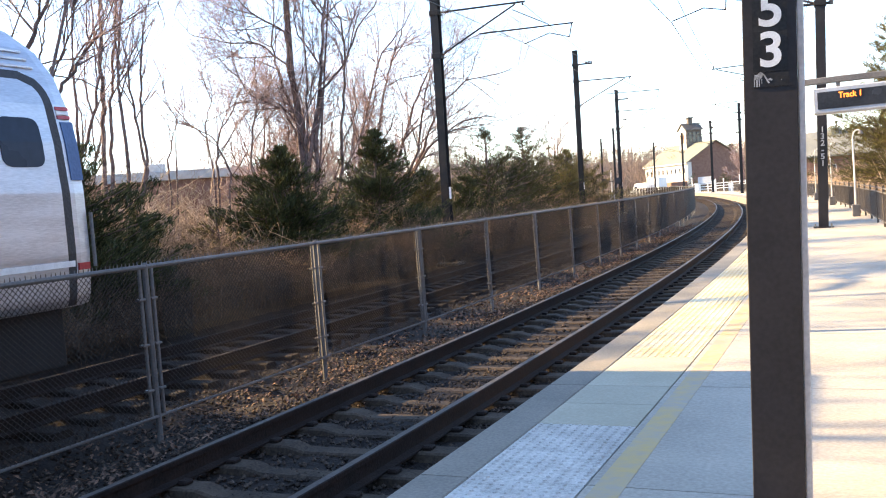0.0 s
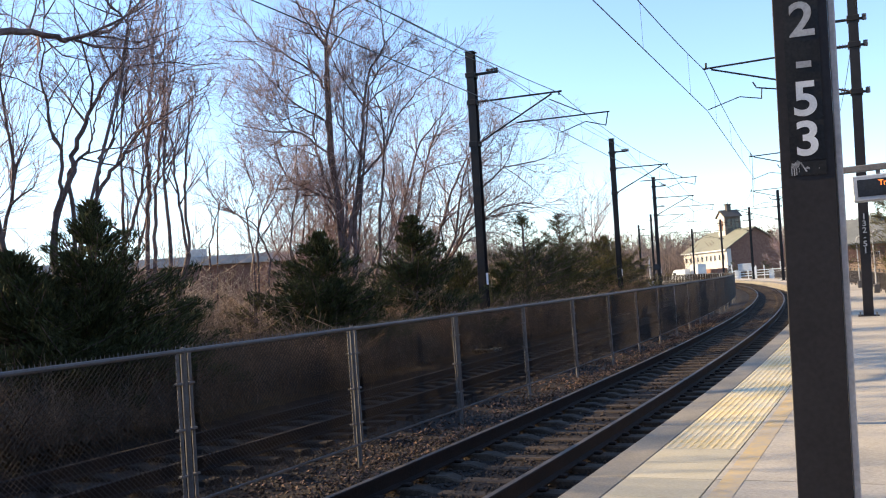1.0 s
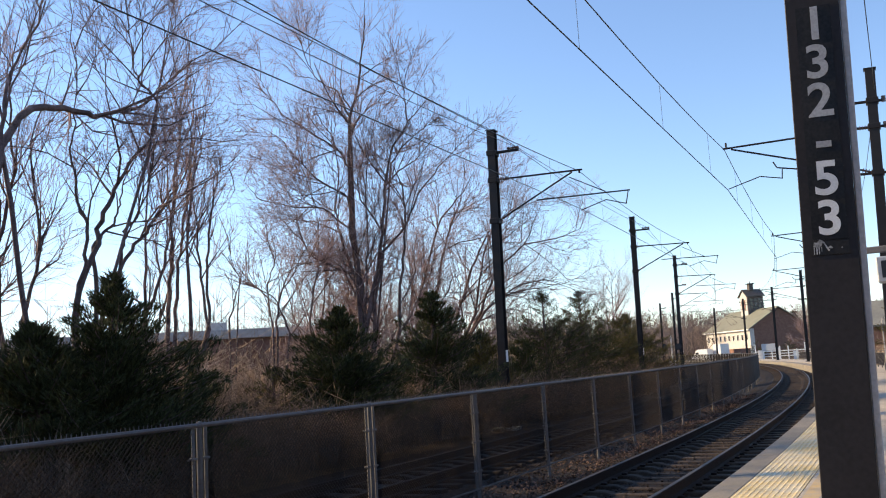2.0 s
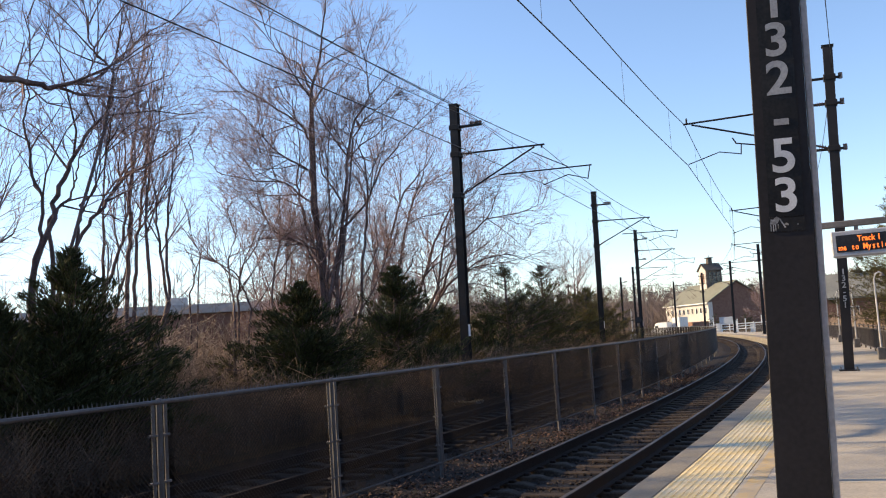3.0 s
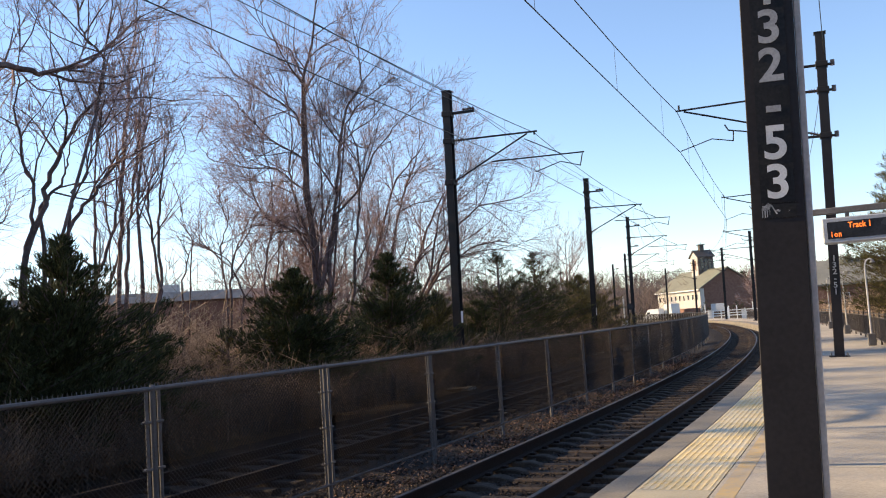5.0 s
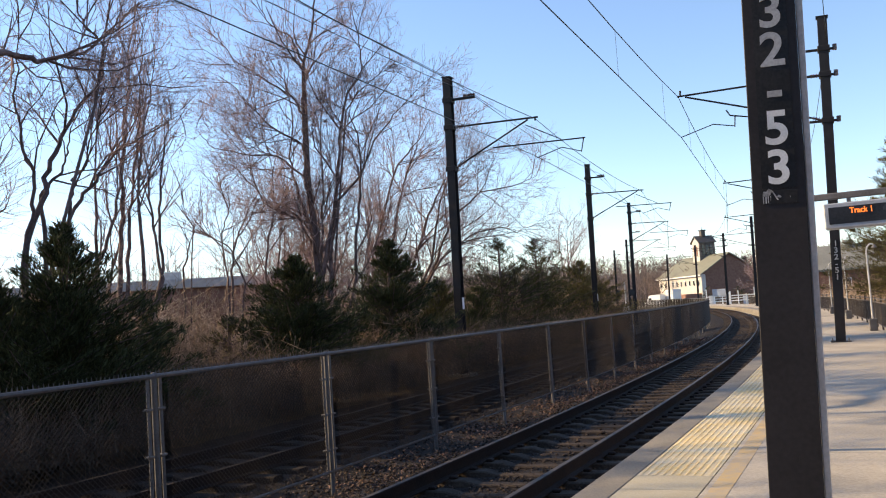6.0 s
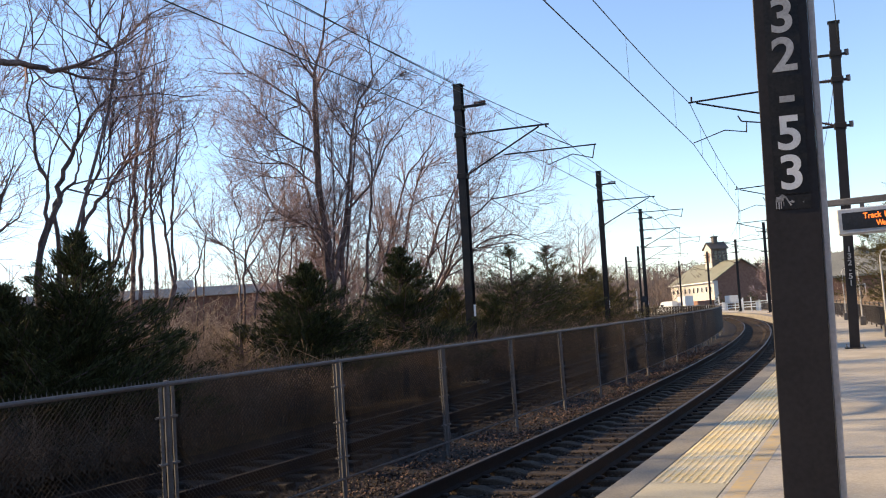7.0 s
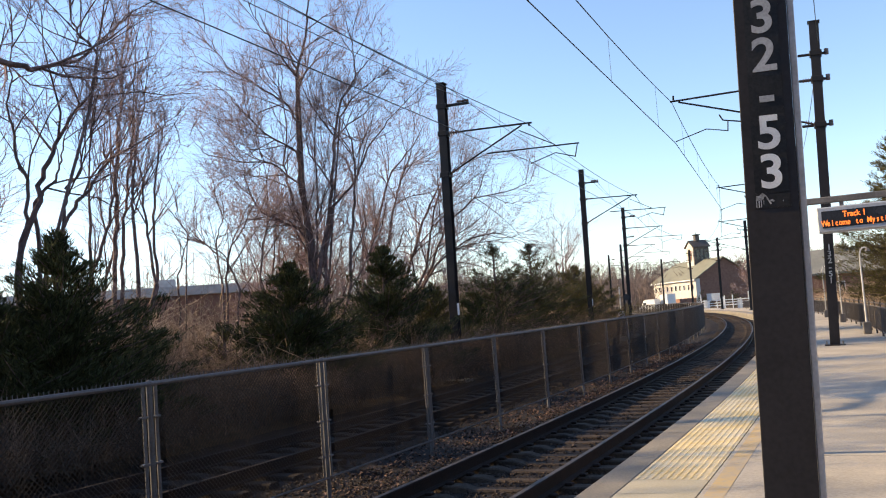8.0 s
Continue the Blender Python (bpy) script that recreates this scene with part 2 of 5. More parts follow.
def lettering(text, size, material, name="lettering", depth=0.002):
    """Built-in font as a mesh, centred, standing in x-z and facing -y."""
    cu = bpy.data.curves.new(name, "FONT")
    cu.offset = 0.02 * size
    cu.body, cu.size, cu.align_x, cu.align_y, cu.extrude = text, size, "CENTER", "CENTER", depth
    ob = bpy.data.objects.new(name, cu)
    me = bpy.data.meshes.new_from_object(ob)
    bpy.data.objects.remove(ob)
    me.materials.clear()
    me.materials.append(material)
    me.transform(Matrix.Rotation(radians(90), 4, "X"))
    return me

# ---- the large structure ----
TRACK_1, TRACK_2, EDGE, FENCE, PLAT_BACK = -4.24, -8.75, -2.57, -6.49, 1.45
RAIL_TOP = -0.2


def build_ground():
    """One sheet to the horizon, with a low bank beyond the second track and a rise far off."""
    xs = sorted(set([-4500, -2500, -1200, -700, -450, -300, -220, -160, -120, -90, -70, -55] + list(range(-46, 24, 2)) + [30, 40, 55, 75, 100, 150, 220, 300, 450, 700, 1200, 2500, 4500]))
    ys = sorted(set([-4500, -2000, -800, -300, -120, -60, -30, -15] + list(range(-8, 110, 3)) + [120, 140, 160, 190, 220, 260, 320, 400, 500, 700, 1000, 1800, 4500]))
    verts, faces = [], []
    for y in ys:
        for x in xs:
            off = math.hypot(x + RC, y) - RC
            z = -0.62
            bank = min(max((-12.5 - off) / 6, 0), 1)
            z += 0.55 * bank + (noise.noise((x * 0.21, y * 0.21, 0)) * 0.18 if off < -11.5 or off > 3 else 0)
            verts.append((x, y, z))
    n = len(xs)
    for j in range(len(ys) - 1):
        for i in range(n - 1):
            a = j * n + i
            faces.append((a, a + 1, a + n + 1, a + n))
    tagged(new("ground", mesh_of("ground", verts, faces, M_GROUND, True)), "brown winter earth with dead grass beside the tracks", "ground", kind="structure")


def build_ballast():
    """The gravel bed under both tracks, humped between the rails and falling to the sides."""
    offs = np.arange(-12.2, -2.55, 0.16)
    ss = np.concatenate([np.arange(-6, 34, 0.2), np.arange(34, 212, 1.0)])
    verts, faces = [], []
    for s in ss:
        for o in offs:
            d = min(abs(o - TRACK_1), abs(o - TRACK_2))
            z = -0.455 - 0.13 * max(0, min(1, (d - 1.45) / 0.9))
            z += 0.03 * noise.noise((s * 2.3, o * 2.3, 0)) + 0.022 * noise.noise((s * 7, o * 7, 3))
            verts.append(arc(s, o, z))
    n = len(offs)
    for i in range(len(ss) - 1):
        for j in range(n - 1):
            a = i * n + j
            faces.append((a, a + 1, a + n + 1, a + n))
    tagged(new("ballast_bed", mesh_of("ballast_bed", verts, faces, M_BALLAST, True)), "dirty brown crushed-stone ballast under the tracks, darkened for shade", "ballast", kind="structure")
    rng = np.random.default_rng(3)
    verts, faces = [], []
    ico = [(0, 0, 1), (0.9, 0, 0.3), (0.2, 0.9, 0.2), (-0.8, 0.4, 0.3), (-0.6, -0.7, 0.2), (0.4, -0.8, 0.1), (0, 0, -0.7)]
    icf = [(0, 1, 2), (0, 2, 3), (0, 3, 4), (0, 4, 5), (0, 5, 1), (6, 2, 1), (6, 3, 2), (6, 4, 3), (6, 5, 4), (6, 1, 5)]
    for k in range(21000):
        s = rng.uniform(1.5, 12) if k < 12500 else rng.uniform(12, 42)
        o = rng.uniform(-7.4, -2.62) if rng.random() < 0.88 else rng.uniform(-11, -7.4)
        d = min(abs(o - TRACK_1), abs(o - TRACK_2))
        z = -0.455 - 0.13 * max(0, min(1, (d - 1.45) / 0.9))
        r = rng.uniform(0.012, 0.03) * (1.2 if s > 12 else 1)
        c = arc(s, o, z + r * 0.4)
        a, b = rng.uniform(0, 6.28), len(verts)
        sc = rng.uniform(0.7, 1.3, 3) * r
        co, si = math.cos(a), math.sin(a)
        for x, y, q in ico:
            x, y, q = x * sc[0], y * sc[1], q * sc[2]
            verts.append((c.x + x * co - y * si, c.y + x * si + y * co, c.z + q))
        faces += [(b + p, b + q, b + r3) for p, q, r3 in icf]
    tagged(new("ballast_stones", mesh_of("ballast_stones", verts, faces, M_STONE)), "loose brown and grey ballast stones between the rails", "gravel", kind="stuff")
    verts, faces = [], []
    for k in range(9000):
        s = rng.uniform(3, 45)
        o = rng.normal(-6.0, 0.35) if rng.random() < 0.8 else rng.normal(-6.9, 0.3)
        c = arc(s, o, -0.49 + rng.uniform(0, 0.05) + (0.06 if o > -5.9 else 0))
        r, a, t = rng.uniform(0.014, 0.036), rng.uniform(0, 6.28), rng.uniform(-0.7, 0.7)
        b = len(verts)
        dx, dy = Vector((math.cos(a), math.sin(a), t)) * r, Vector((-math.sin(a), math.cos(a), rng.uniform(-0.5, 0.5))) * r * 0.6
        up = Vector((0, 0, r * 0.3))
        verts += [c - dx, c + dy + up, c + dx, c - dy + up]
        faces += [(b, b + 1, b + 2), (b, b + 2, b + 3)]
    tagged(new("fallen_leaves", mesh_of("fallen_leaves", verts, faces, M_LITTER)), "dry brown fallen leaves along the foot of the fence", "leaves", kind="stuff")


def build_track(name, off, label):
    """Two rails on concrete sleepers."""
    t = thing(name, label, "railway track", group="railway tracks")
    prof = [(-0.07, -0.18), (0.07, -0.18), (0.07, -0.165), (0.012, -0.145), (0.012, -0.045), (0.036, -0.038), (0.036, -0.006), (0.028, 0), (-0.028, 0), (-0.036, -0.006), (-0.036, -0.038), (-0.012, -0.045), (-0.012, -0.145), (-0.07, -0.165)]
    head = [(-0.03, 0.001), (0.03, 0.001), (0.027, 0.003), (-0.027, 0.003)]
    for side in (-0.7525, 0.7525):
        r = part("rail", along(-8, 212, 1.0, off + side, prof, M_RAIL, "rail", z=RAIL_TOP), parent=t)
        if off == TRACK_1:
            part("running_surface", along(-8, 212, 1.0, off + side, head, M_HEAD, "running_surface", z=RAIL_TOP), parent=r, label="polished steel running surface of the rail")
    bm = bmesh.new()
    # a sleeper that is waisted in the middle and shouldered under the rails
    prof = [(-1.28, 0.0), (-1.0, 0.0), (-0.45, -0.0), (-0.3, -0.045), (0.3, -0.045), (0.45, 0.0), (1.0, 0.0), (1.28, 0.0)]
    rows = []
    for x, z in prof:
        w = 0.115 if abs(x) > 0.4 else 0.1
        rows.append([bm.verts.new(v) for v in ((x, -w - 0.025, -0.2), (x, -w, z - 0.015), (x, -w + 0.02, z), (x, w - 0.02, z), (x, w, z - 0.015), (x, w + 0.025, -0.2))])
    for a, b in zip(rows, rows[1:]):
        for i in range(5):
            bm.faces.new((a[i], b[i], b[i + 1], a[i + 1]))
    bm.faces.new(rows[0])
    bm.faces.new(rows[-1][::-1])
    bmesh.ops.recalc_face_normals(bm, faces=bm.faces)
    me = bpy.data.meshes.new("sleeper")
    bm.to_mesh(me)
    bm.free()
    me.materials.append(M_SLEEPER if off == TRACK_1 else M_TIMBER)
    cm = bpy.data.meshes.new("rail_clip")
    clip = block((-0.045, -0.05, -0.005), (0.045, 0.05, 0.035), 0.012)
    clip.to_mesh(cm)
    clip.free()
    cm.materials.append(M_RAIL)
    rng = random.Random(7)
    for i in range(210):
        s = -8.1 + i * 0.61
        ob = part("sleeper", me, parent=t, m=arc_pose(s + rng.uniform(-0.02, 0.02), off, RAIL_TOP - 0.178 + rng.uniform(-0.008, 0.0)) @ Matrix.Rotation(rng.uniform(-0.012, 0.012), 4, "Z"))
        if s < 22 and off == TRACK_1:
            for x in (-0.87, -0.635, 0.635, 0.87):
                part("rail_clip", cm, parent=ob, m=Matrix.Translation((x, 0, 0)))
    return t


def build_platform():
    """Concrete slabs with open joints, a coping, tactile panels and a yellow line."""
    p = thing("platform", "low concrete station platform with worn yellow tactile edge", "platform", kind="structure")
    body = [(EDGE + 0.06, -0.75), (PLAT_BACK, -0.75), (PLAT_BACK, -0.02), (EDGE + 0.06, -0.02)]
    part("platform_base", along(-8, 212, 1.0, 0, body, M_FACE, "platform_base"), parent=p, label="dark stained concrete base of the platform")
    J0, JS = 4.8, 2.55

    def slab(o0, o1, s0, s1, top, low, mat_, name):
        g = 0.006
        pr = [(o0 + g, low), (o1 - g, low), (o1 - g, top - 0.008), (o1 - g - 0.008, top), (o0 + g + 0.008, top), (o0 + g, top - 0.008)]
        n = 4
        fr = [arc_pose(s0 + g + (s1 - s0 - 2 * g) * i / (n - 1), 0) for i in range(n)]
        v, f = sweep(None, fr, pr)
        return mesh_of(name, v, f, mat_)

    for i in range(-4, 58):
        s0 = J0 + i * JS
        part("coping", slab(EDGE, -2.235, s0, s0 + JS, 0.0, -0.3, M_COPING, "coping"), parent=p, label="grey concrete coping at the platform edge")
        part("slab", slab(-1.53, PLAT_BACK, s0, s0 + JS, 0.0, -0.05, M_CONCRETE, "slab"), parent=p)
    part("yellow_line", along(-8, 120, 0.5, -1.385, [(-0.085, -0.002), (0.085, -0.002), (0.085, 0.0025), (-0.085, 0.0025)], M_YELLOW, "yellow_line"), parent=p, label="faded yellow painted line")
    # tactile panel with low domes
    verts, faces = [], []
    w, le = 0.7, 0.635
    g = 0.004
    verts += [(-w / 2, g, -0.04), (w / 2, g, -0.04), (w / 2, le - g, -0.04), (-w / 2, le - g, -0.04), (-w / 2, g, -0.002), (w / 2, g, -0.002), (w / 2, le - g, -0.002), (-w / 2, le - g, -0.002)]
    faces += [(0, 3, 2, 1), (4, 5, 6, 7), (0, 1, 5, 4), (1, 2, 6, 5), (2, 3, 7, 6), (3, 0, 4, 7)]
    nd = 10
    for i in range(nd):
        for j in range(nd):
            cx, cy = -w / 2 + w * (i + 0.5) / nd, le * (j + 0.5) / nd
            b = len(verts)
            for r, z in ((0.016, -0.0025), (0.01, 0.006)):
                verts += [(cx + r * math.cos(a), cy + r * math.sin(a), z) for a in (0, 1.047, 2.094, 3.142, 4.189, 5.236)]
            faces += [(b + k, b + (k + 1) % 6, b + 6 + (k + 1) % 6, b + 6 + k) for k in range(6)] + [tuple(range(b + 6, b + 12))]
    me = mesh_of("tactile_panel", verts, faces, M_TACTILE)
    worn = mesh_of("tactile_panel", verts, faces, M_WORN)
    smooth = mesh_of("tactile_panel", verts[:8], faces[:6], M_PATCHED)
    for i in range(-16, 110):
        kind_, note = me, ""
        if 2 <= i < 6:
            kind_, note = smooth, "bare panel levelled with beige mortar"
        elif i < 2:
            kind_, note = worn, "panel with its yellow worn to white"
        part("tactile_panel", kind_, parent=p, label=note, m=arc_pose(J0 + i * (JS / 4), -1.8825))


def build_fence():
    """Chain-link panels on tube posts between the tracks."""
    f = thing("chain_link_fence", "galvanised chain-link fence between the two railway tracks", "fence", arc_pose(0, 0))
    BAY, S0, TOP, LOW = 3.1, 6.86, 1.22, -0.27
    pm = bmesh.new()
    rod(pm, (0, 0, -0.75), (0, 0, TOP + 0.0), 0.03, 10)
    bmesh.ops.create_uvsphere(pm, u_segments=8, v_segments=5, radius=0.036, matrix=Matrix.Translation((0, 0, TOP + 0.005)))
    post = bpy.data.meshes.new("post")
    pm.to_mesh(post)
    pm.free()
    post.materials.append(M_GALV)
    # woven wire: two families of slanted wires
    polys, pitch = [], 0.056
    H, Wd = TOP - LOW - 0.04, BAY - 0.3
    k = -H
    while k < Wd:
        y0, y1 = max(k, 0), min(k + H, Wd)
        if y1 - y0 > 0.03:
            polys.append(([(0.002, y0, LOW + 0.02 + (y0 - k)), (0.002, y1, LOW + 0.02 + (y1 - k))], [0.0033, 0.0033]))
            polys.append(([(-0.002, y0, TOP - 0.02 - (y0 - k)), (-0.002, y1, TOP - 0.02 - (y1 - k))], [0.0033, 0.0033]))
        k += pitch
    web = tubes("woven_wire", polys, M_WIRE_MESH, 3)
    # twisted wire ends along the top rail
    rg = random.Random(12)
    ends = []
    for q in range(int(BAY / 0.052)):
        y = 0.03 + q * 0.052
        ends.append(([(0.0, y, TOP + 0.0), (rg.uniform(-0.006, 0.006), y + rg.uniform(-0.006, 0.006), TOP + 0.054 + rg.uniform(-0.007, 0.007))], [0.0085, 0.004]))
    spikes = tubes("wire_fringe", ends, M_GALV, 3)
    bar = bmesh.new()
    rod(bar, (0, 0, 0), (0, BAY, 0), 0.024, 8)
    rail = bpy.data.meshes.new("fence_rail")
    bar.to_mesh(rail)
    bar.free()
    rail.materials.append(M_GALV)
    bar = bmesh.new()
    rod(bar, (0, 0, 0), (0, BAY, 0), 0.016, 6)
    low = bpy.data.meshes.new("bottom_rail")
    bar.to_mesh(low)
    bar.free()
    low.materials.append(M_GALV)
    fm = bmesh.new()
    rod(fm, (0, 0, LOW), (0, 0, TOP), 0.018, 8)
    for z in (0.0, 0.45, 0.9):
        box(fm, (-0.03, -0.055, z - 0.012), (0.03, 0.035, z + 0.012), 0.004)
    stile = bpy.data.meshes.new("panel_stile")
    fm.to_mesh(stile)
    fm.free()
    stile.materials.append(M_GALV)
    for i in range(-3, 64):
        s = S0 + i * BAY * (RC / (RC + FENCE))
        m = arc_pose(s, FENCE)
        part("post", post, parent=f, m=m)
        if i % 2 == 0 or s < 12:
            part("panel_stile", stile, parent=f, m=m @ Matrix.Translation((0, 0.085, 0)))
        part("panel_stile", stile, parent=f, m=m @ Matrix.Translation((0, -0.085, 0)))
        part("top_rail", rail, parent=f, m=m @ Matrix.Translation((0, 0, TOP)))
        part("bottom_rail", low, parent=f, m=m @ Matrix.Translation((0, 0, LOW)))
        part("woven_wire", web, parent=f, m=m @ Matrix.Translation((0.034, 0.15, 0)))["kind"] = "stuff"
        if s < 70:
            part("wire_fringe", spikes, parent=f, m=m)["kind"] = "stuff"


def h_beam(height, width, depth, flange=0.016, web=0.012, low=0.0):
    bm = bmesh.new()
    for y in (-depth / 2, depth / 2 - flange):
        box(bm, (-width / 2, y, low), (width / 2, y + flange, height), 0.003)
    box(bm, (-web / 2, -depth / 2 + flange, low), (web / 2, depth / 2 - flange, height))
    return bm


def pipe(parent, name, pts, r, mat_=None, label=""):
    bm = bmesh.new()
    for a, b in zip(pts, pts[1:]):
        rod(bm, a, b, r, 8)
    return part(name, bm, mat_ or M_MAST, parent, label)


def insulator(parent, a, b):
    a, b = Vector(a), Vector(b)
    bm = bmesh.new()
    rod(bm, a, b, 0.03, 8)
    for k in range(5):
        c = a.lerp(b, (k + 0.5) / 5)
        d = (b - a).normalized() * 0.012
        rod(bm, c - d, c + d, 0.065, 10)
    part("insulator", bm, M_INSUL, parent, "brown ribbed insulator")


def cantilever(t, x0, reach, flip=1, dz=0.0):
    """Pipe arm that carries the messenger and the contact wire; x0 the mast's face, reach towards the track."""
    def q(x, z):
        return (x0 + flip * x, 0, z + dz)
    arm = part("cantilever_arm", rod(bmesh.new(), q(0.45, 8.0), q(reach + 0.1, 7.97), 0.032, 8), M_MAST, t)
    insulator(arm, q(0.06, 8.0), q(0.45, 8.0))
    pipe(arm, "strut", [q(0.42, 6.78), q(reach - 0.25, 7.93)], 0.03)
    insulator(arm, q(0.06, 6.58), q(0.42, 6.78))
    pipe(arm, "registration_pipe", [q(reach * 0.48, 7.12), q(reach + 1.65, 7.09)], 0.024)
    pipe(arm, "tie_rod", [q(reach - 0.35, 7.76), q(reach + 0.85, 7.13)], 0.016)
    pipe(arm, "drop_bracket", [q(reach + 1.6, 7.09), q(reach + 1.5, 6.64)], 0.018)
    pipe(arm, "steady_arm", [q(reach + 1.5, 6.66), q(reach + 0.85, 6.86), q(reach - 0.02, 6.6)], 0.016)
    pipe(arm, "messenger_clamp", [q(reach, 8.0), q(reach, 7.86)], 0.03)


def pull_off(t, dz=0.0):
    """The arm of the platform masts, which holds its wire from the mast's side."""
    def q(x, z):
        return (x, 0, z + dz)
    arm = part("cantilever_arm", rod(bmesh.new(), q(-0.42, 8.03), q(-4.3, 7.88), 0.03, 8), M_MAST, t)
    insulator(arm, q(-0.06, 8.03), q(-0.42, 8.03))
    pipe(arm, "strut", [q(-0.42, 6.78), q(-4.05, 7.84)], 0.028)
    insulator(arm, q(-0.06, 6.66), q(-0.42, 6.78))
    pipe(arm, "messenger_clamp", [q(-4.2, 7.92), q(-4.2, 8.06)], 0.03)
    pipe(arm, "registration_pipe", [q(-1.15, 6.82), q(-2.75, 7.12), q(-2.85, 7.3)], 0.022)
    pipe(arm, "drop_bracket", [q(-2.6, 7.1), q(-2.62, 6.76)], 0.018)
    pipe(arm, "steady_arm", [q(-2.62, 6.78), q(-3.25, 6.9), q(-4.2, 6.6)], 0.016)


def build_sky_blockers():
    """Plain earth banks added out of view, behind the camera and beyond the platform, to cut skylight."""
    for name, pts in (("bank_east", [(15, -60), (13, 0), (14, 60), (34, 104)]), ("bank_south", [(-70, -26), (-20, -24), (15, -30), (40, -34)])):
        vs, fs = [], []
        for k, (x, y) in enumerate(pts):
            dx, dy = (1, 0) if name == "bank_east" else (0, -1)
            for q, z in ((0, -0.9), (2.5, 5.5), (5, 9.0), (9, 9.5), (12, -0.9)):
                vs.append((x + dx * q, y + dy * q, z))
        for i in range(len(pts) - 1):
            for j in range(4):
                a = i * 5 + j
                fs.append((a, a + 1, a + 6, a + 5))
        tagged(new(name, mesh_of(name, vs, fs, M_GROUND, True)), "steep brown earth bank added out of view to block skylight", "bank", kind="structure")


build_sky_blockers()
build_ground()
build_ballast()
build_track("railway_track", TRACK_1, "rusty rails on worn concrete sleepers beside the platform")
build_track("railway_track", TRACK_2, "rusty rails on dark timber sleepers behind the fence")
build_platform()
build_fence()

# ---- overhead line ----
MAST_S = [29.1, 53.6, 78.4, 103.0, 128.0, 153.0, 178.0]


def mast_base(off, s, lean, low, h, label):
    t = thing("catenary_mast", label, "catenary mast", arc_pose(s, off, low, lean), "overhead line masts")
    part("column", h_beam(h, 0.27, 0.3), M_MAST, t)
    part("cap_plate", block((-0.17, -0.18, h), (0.17, 0.18, h + 0.02)), M_MAST, t)
    return t


def far_track_mast():
    t = mast_base(-12.4, 29.1, 0.9, -0.6, 10.35, "dark brown steel overhead line mast beside the far track")
    part("footing", block((-0.4, -0.4, -0.5), (0.4, 0.4, 0.12), 0.03), M_COPING, t, "concrete footing")
    part("feeder_bracket", block((-0.22, -0.06, 9.52), (0.98, 0.06, 9.6), 0.01), M_MAST, t)
    insulator(t, (0.55, 0, 9.65), (0.98, 0, 9.65))
    for z in (9.45, 8.5, 7.06):
        part("clamp_band", block((-0.17, -0.18, z), (0.17, 0.18, z + 0.18), 0.01), M_MAST, t)
    part("marker_plate", block((0.138, -0.09, 2.3), (0.148, 0.09, 2.7)), M_WHITE, t, "small white marker plate")
    cantilever(t, 0.12, 2.95, 1, 0.6)
    return t


def platform_mast():
    t = mast_base(-0.5, 29.0, 2.0, 0.0, 9.6, "dark brown steel overhead line mast standing on the platform")
    part("base_plate", block((-0.28, -0.28, 0.004), (0.28, 0.28, 0.03), 0.005), M_MAST, t)
    for x in (-0.22, 0.22):
        for y in (-0.22, 0.22):
            part("anchor_bolt", rod(bmesh.new(), (x, y, 0.03), (x, y, 0.11), 0.018, 6), M_GALV, t)
    for z in (8.57, 7.8, 6.43):
        part("clamp_band", block((-0.17, -0.18, z), (0.17, 0.18, z + 0.16), 0.01), M_MAST, t)
        part("bracket", block((-0.5, -0.04, z + 0.04), (0.3, 0.04, z + 0.11), 0.01), M_MAST, t)
        insulator(t, (0.3, 0, z + 0.02), (0.3, 0, z + 0.2))
    pull_off(t, -0.15)
    return t


left, right = far_track_mast(), platform_mast()
for s, off in zip(MAST_S[1:6], (-12.4, -12.4, -13.2, -13.3, -13.4)):
    copy_thing(left, arc_pose(s, off, -0.6, 0.9))
for s in MAST_S[1:]:
    copy_thing(right, arc_pose(s, -0.5, 0.0, 1.0))


def digits(t, text, top, step, size, y):
    """A column of white figures on black plates."""
    for i, ch in enumerate(text):
        z = top - i * step
        pl = part("number_plate", block((-0.07, y - 0.003, z - step / 2), (0.076, y, z + step / 2)), M_PLATE, t, "black plate with a white figure")
        me = lettering(ch, size, M_WHITE if i > 3 and text.endswith("3") else M_AGED, "figure", 0.0015)
        part("figure", me, parent=pl, m=Matrix.Translation((0.006, y - 0.005, z)) @ Matrix.Diagonal((1.05, 1, 1, 1)), label="white figure")


for ob in [right]:
    digits(ob, "132-51", 2.86, 0.195, 0.23, -0.152)


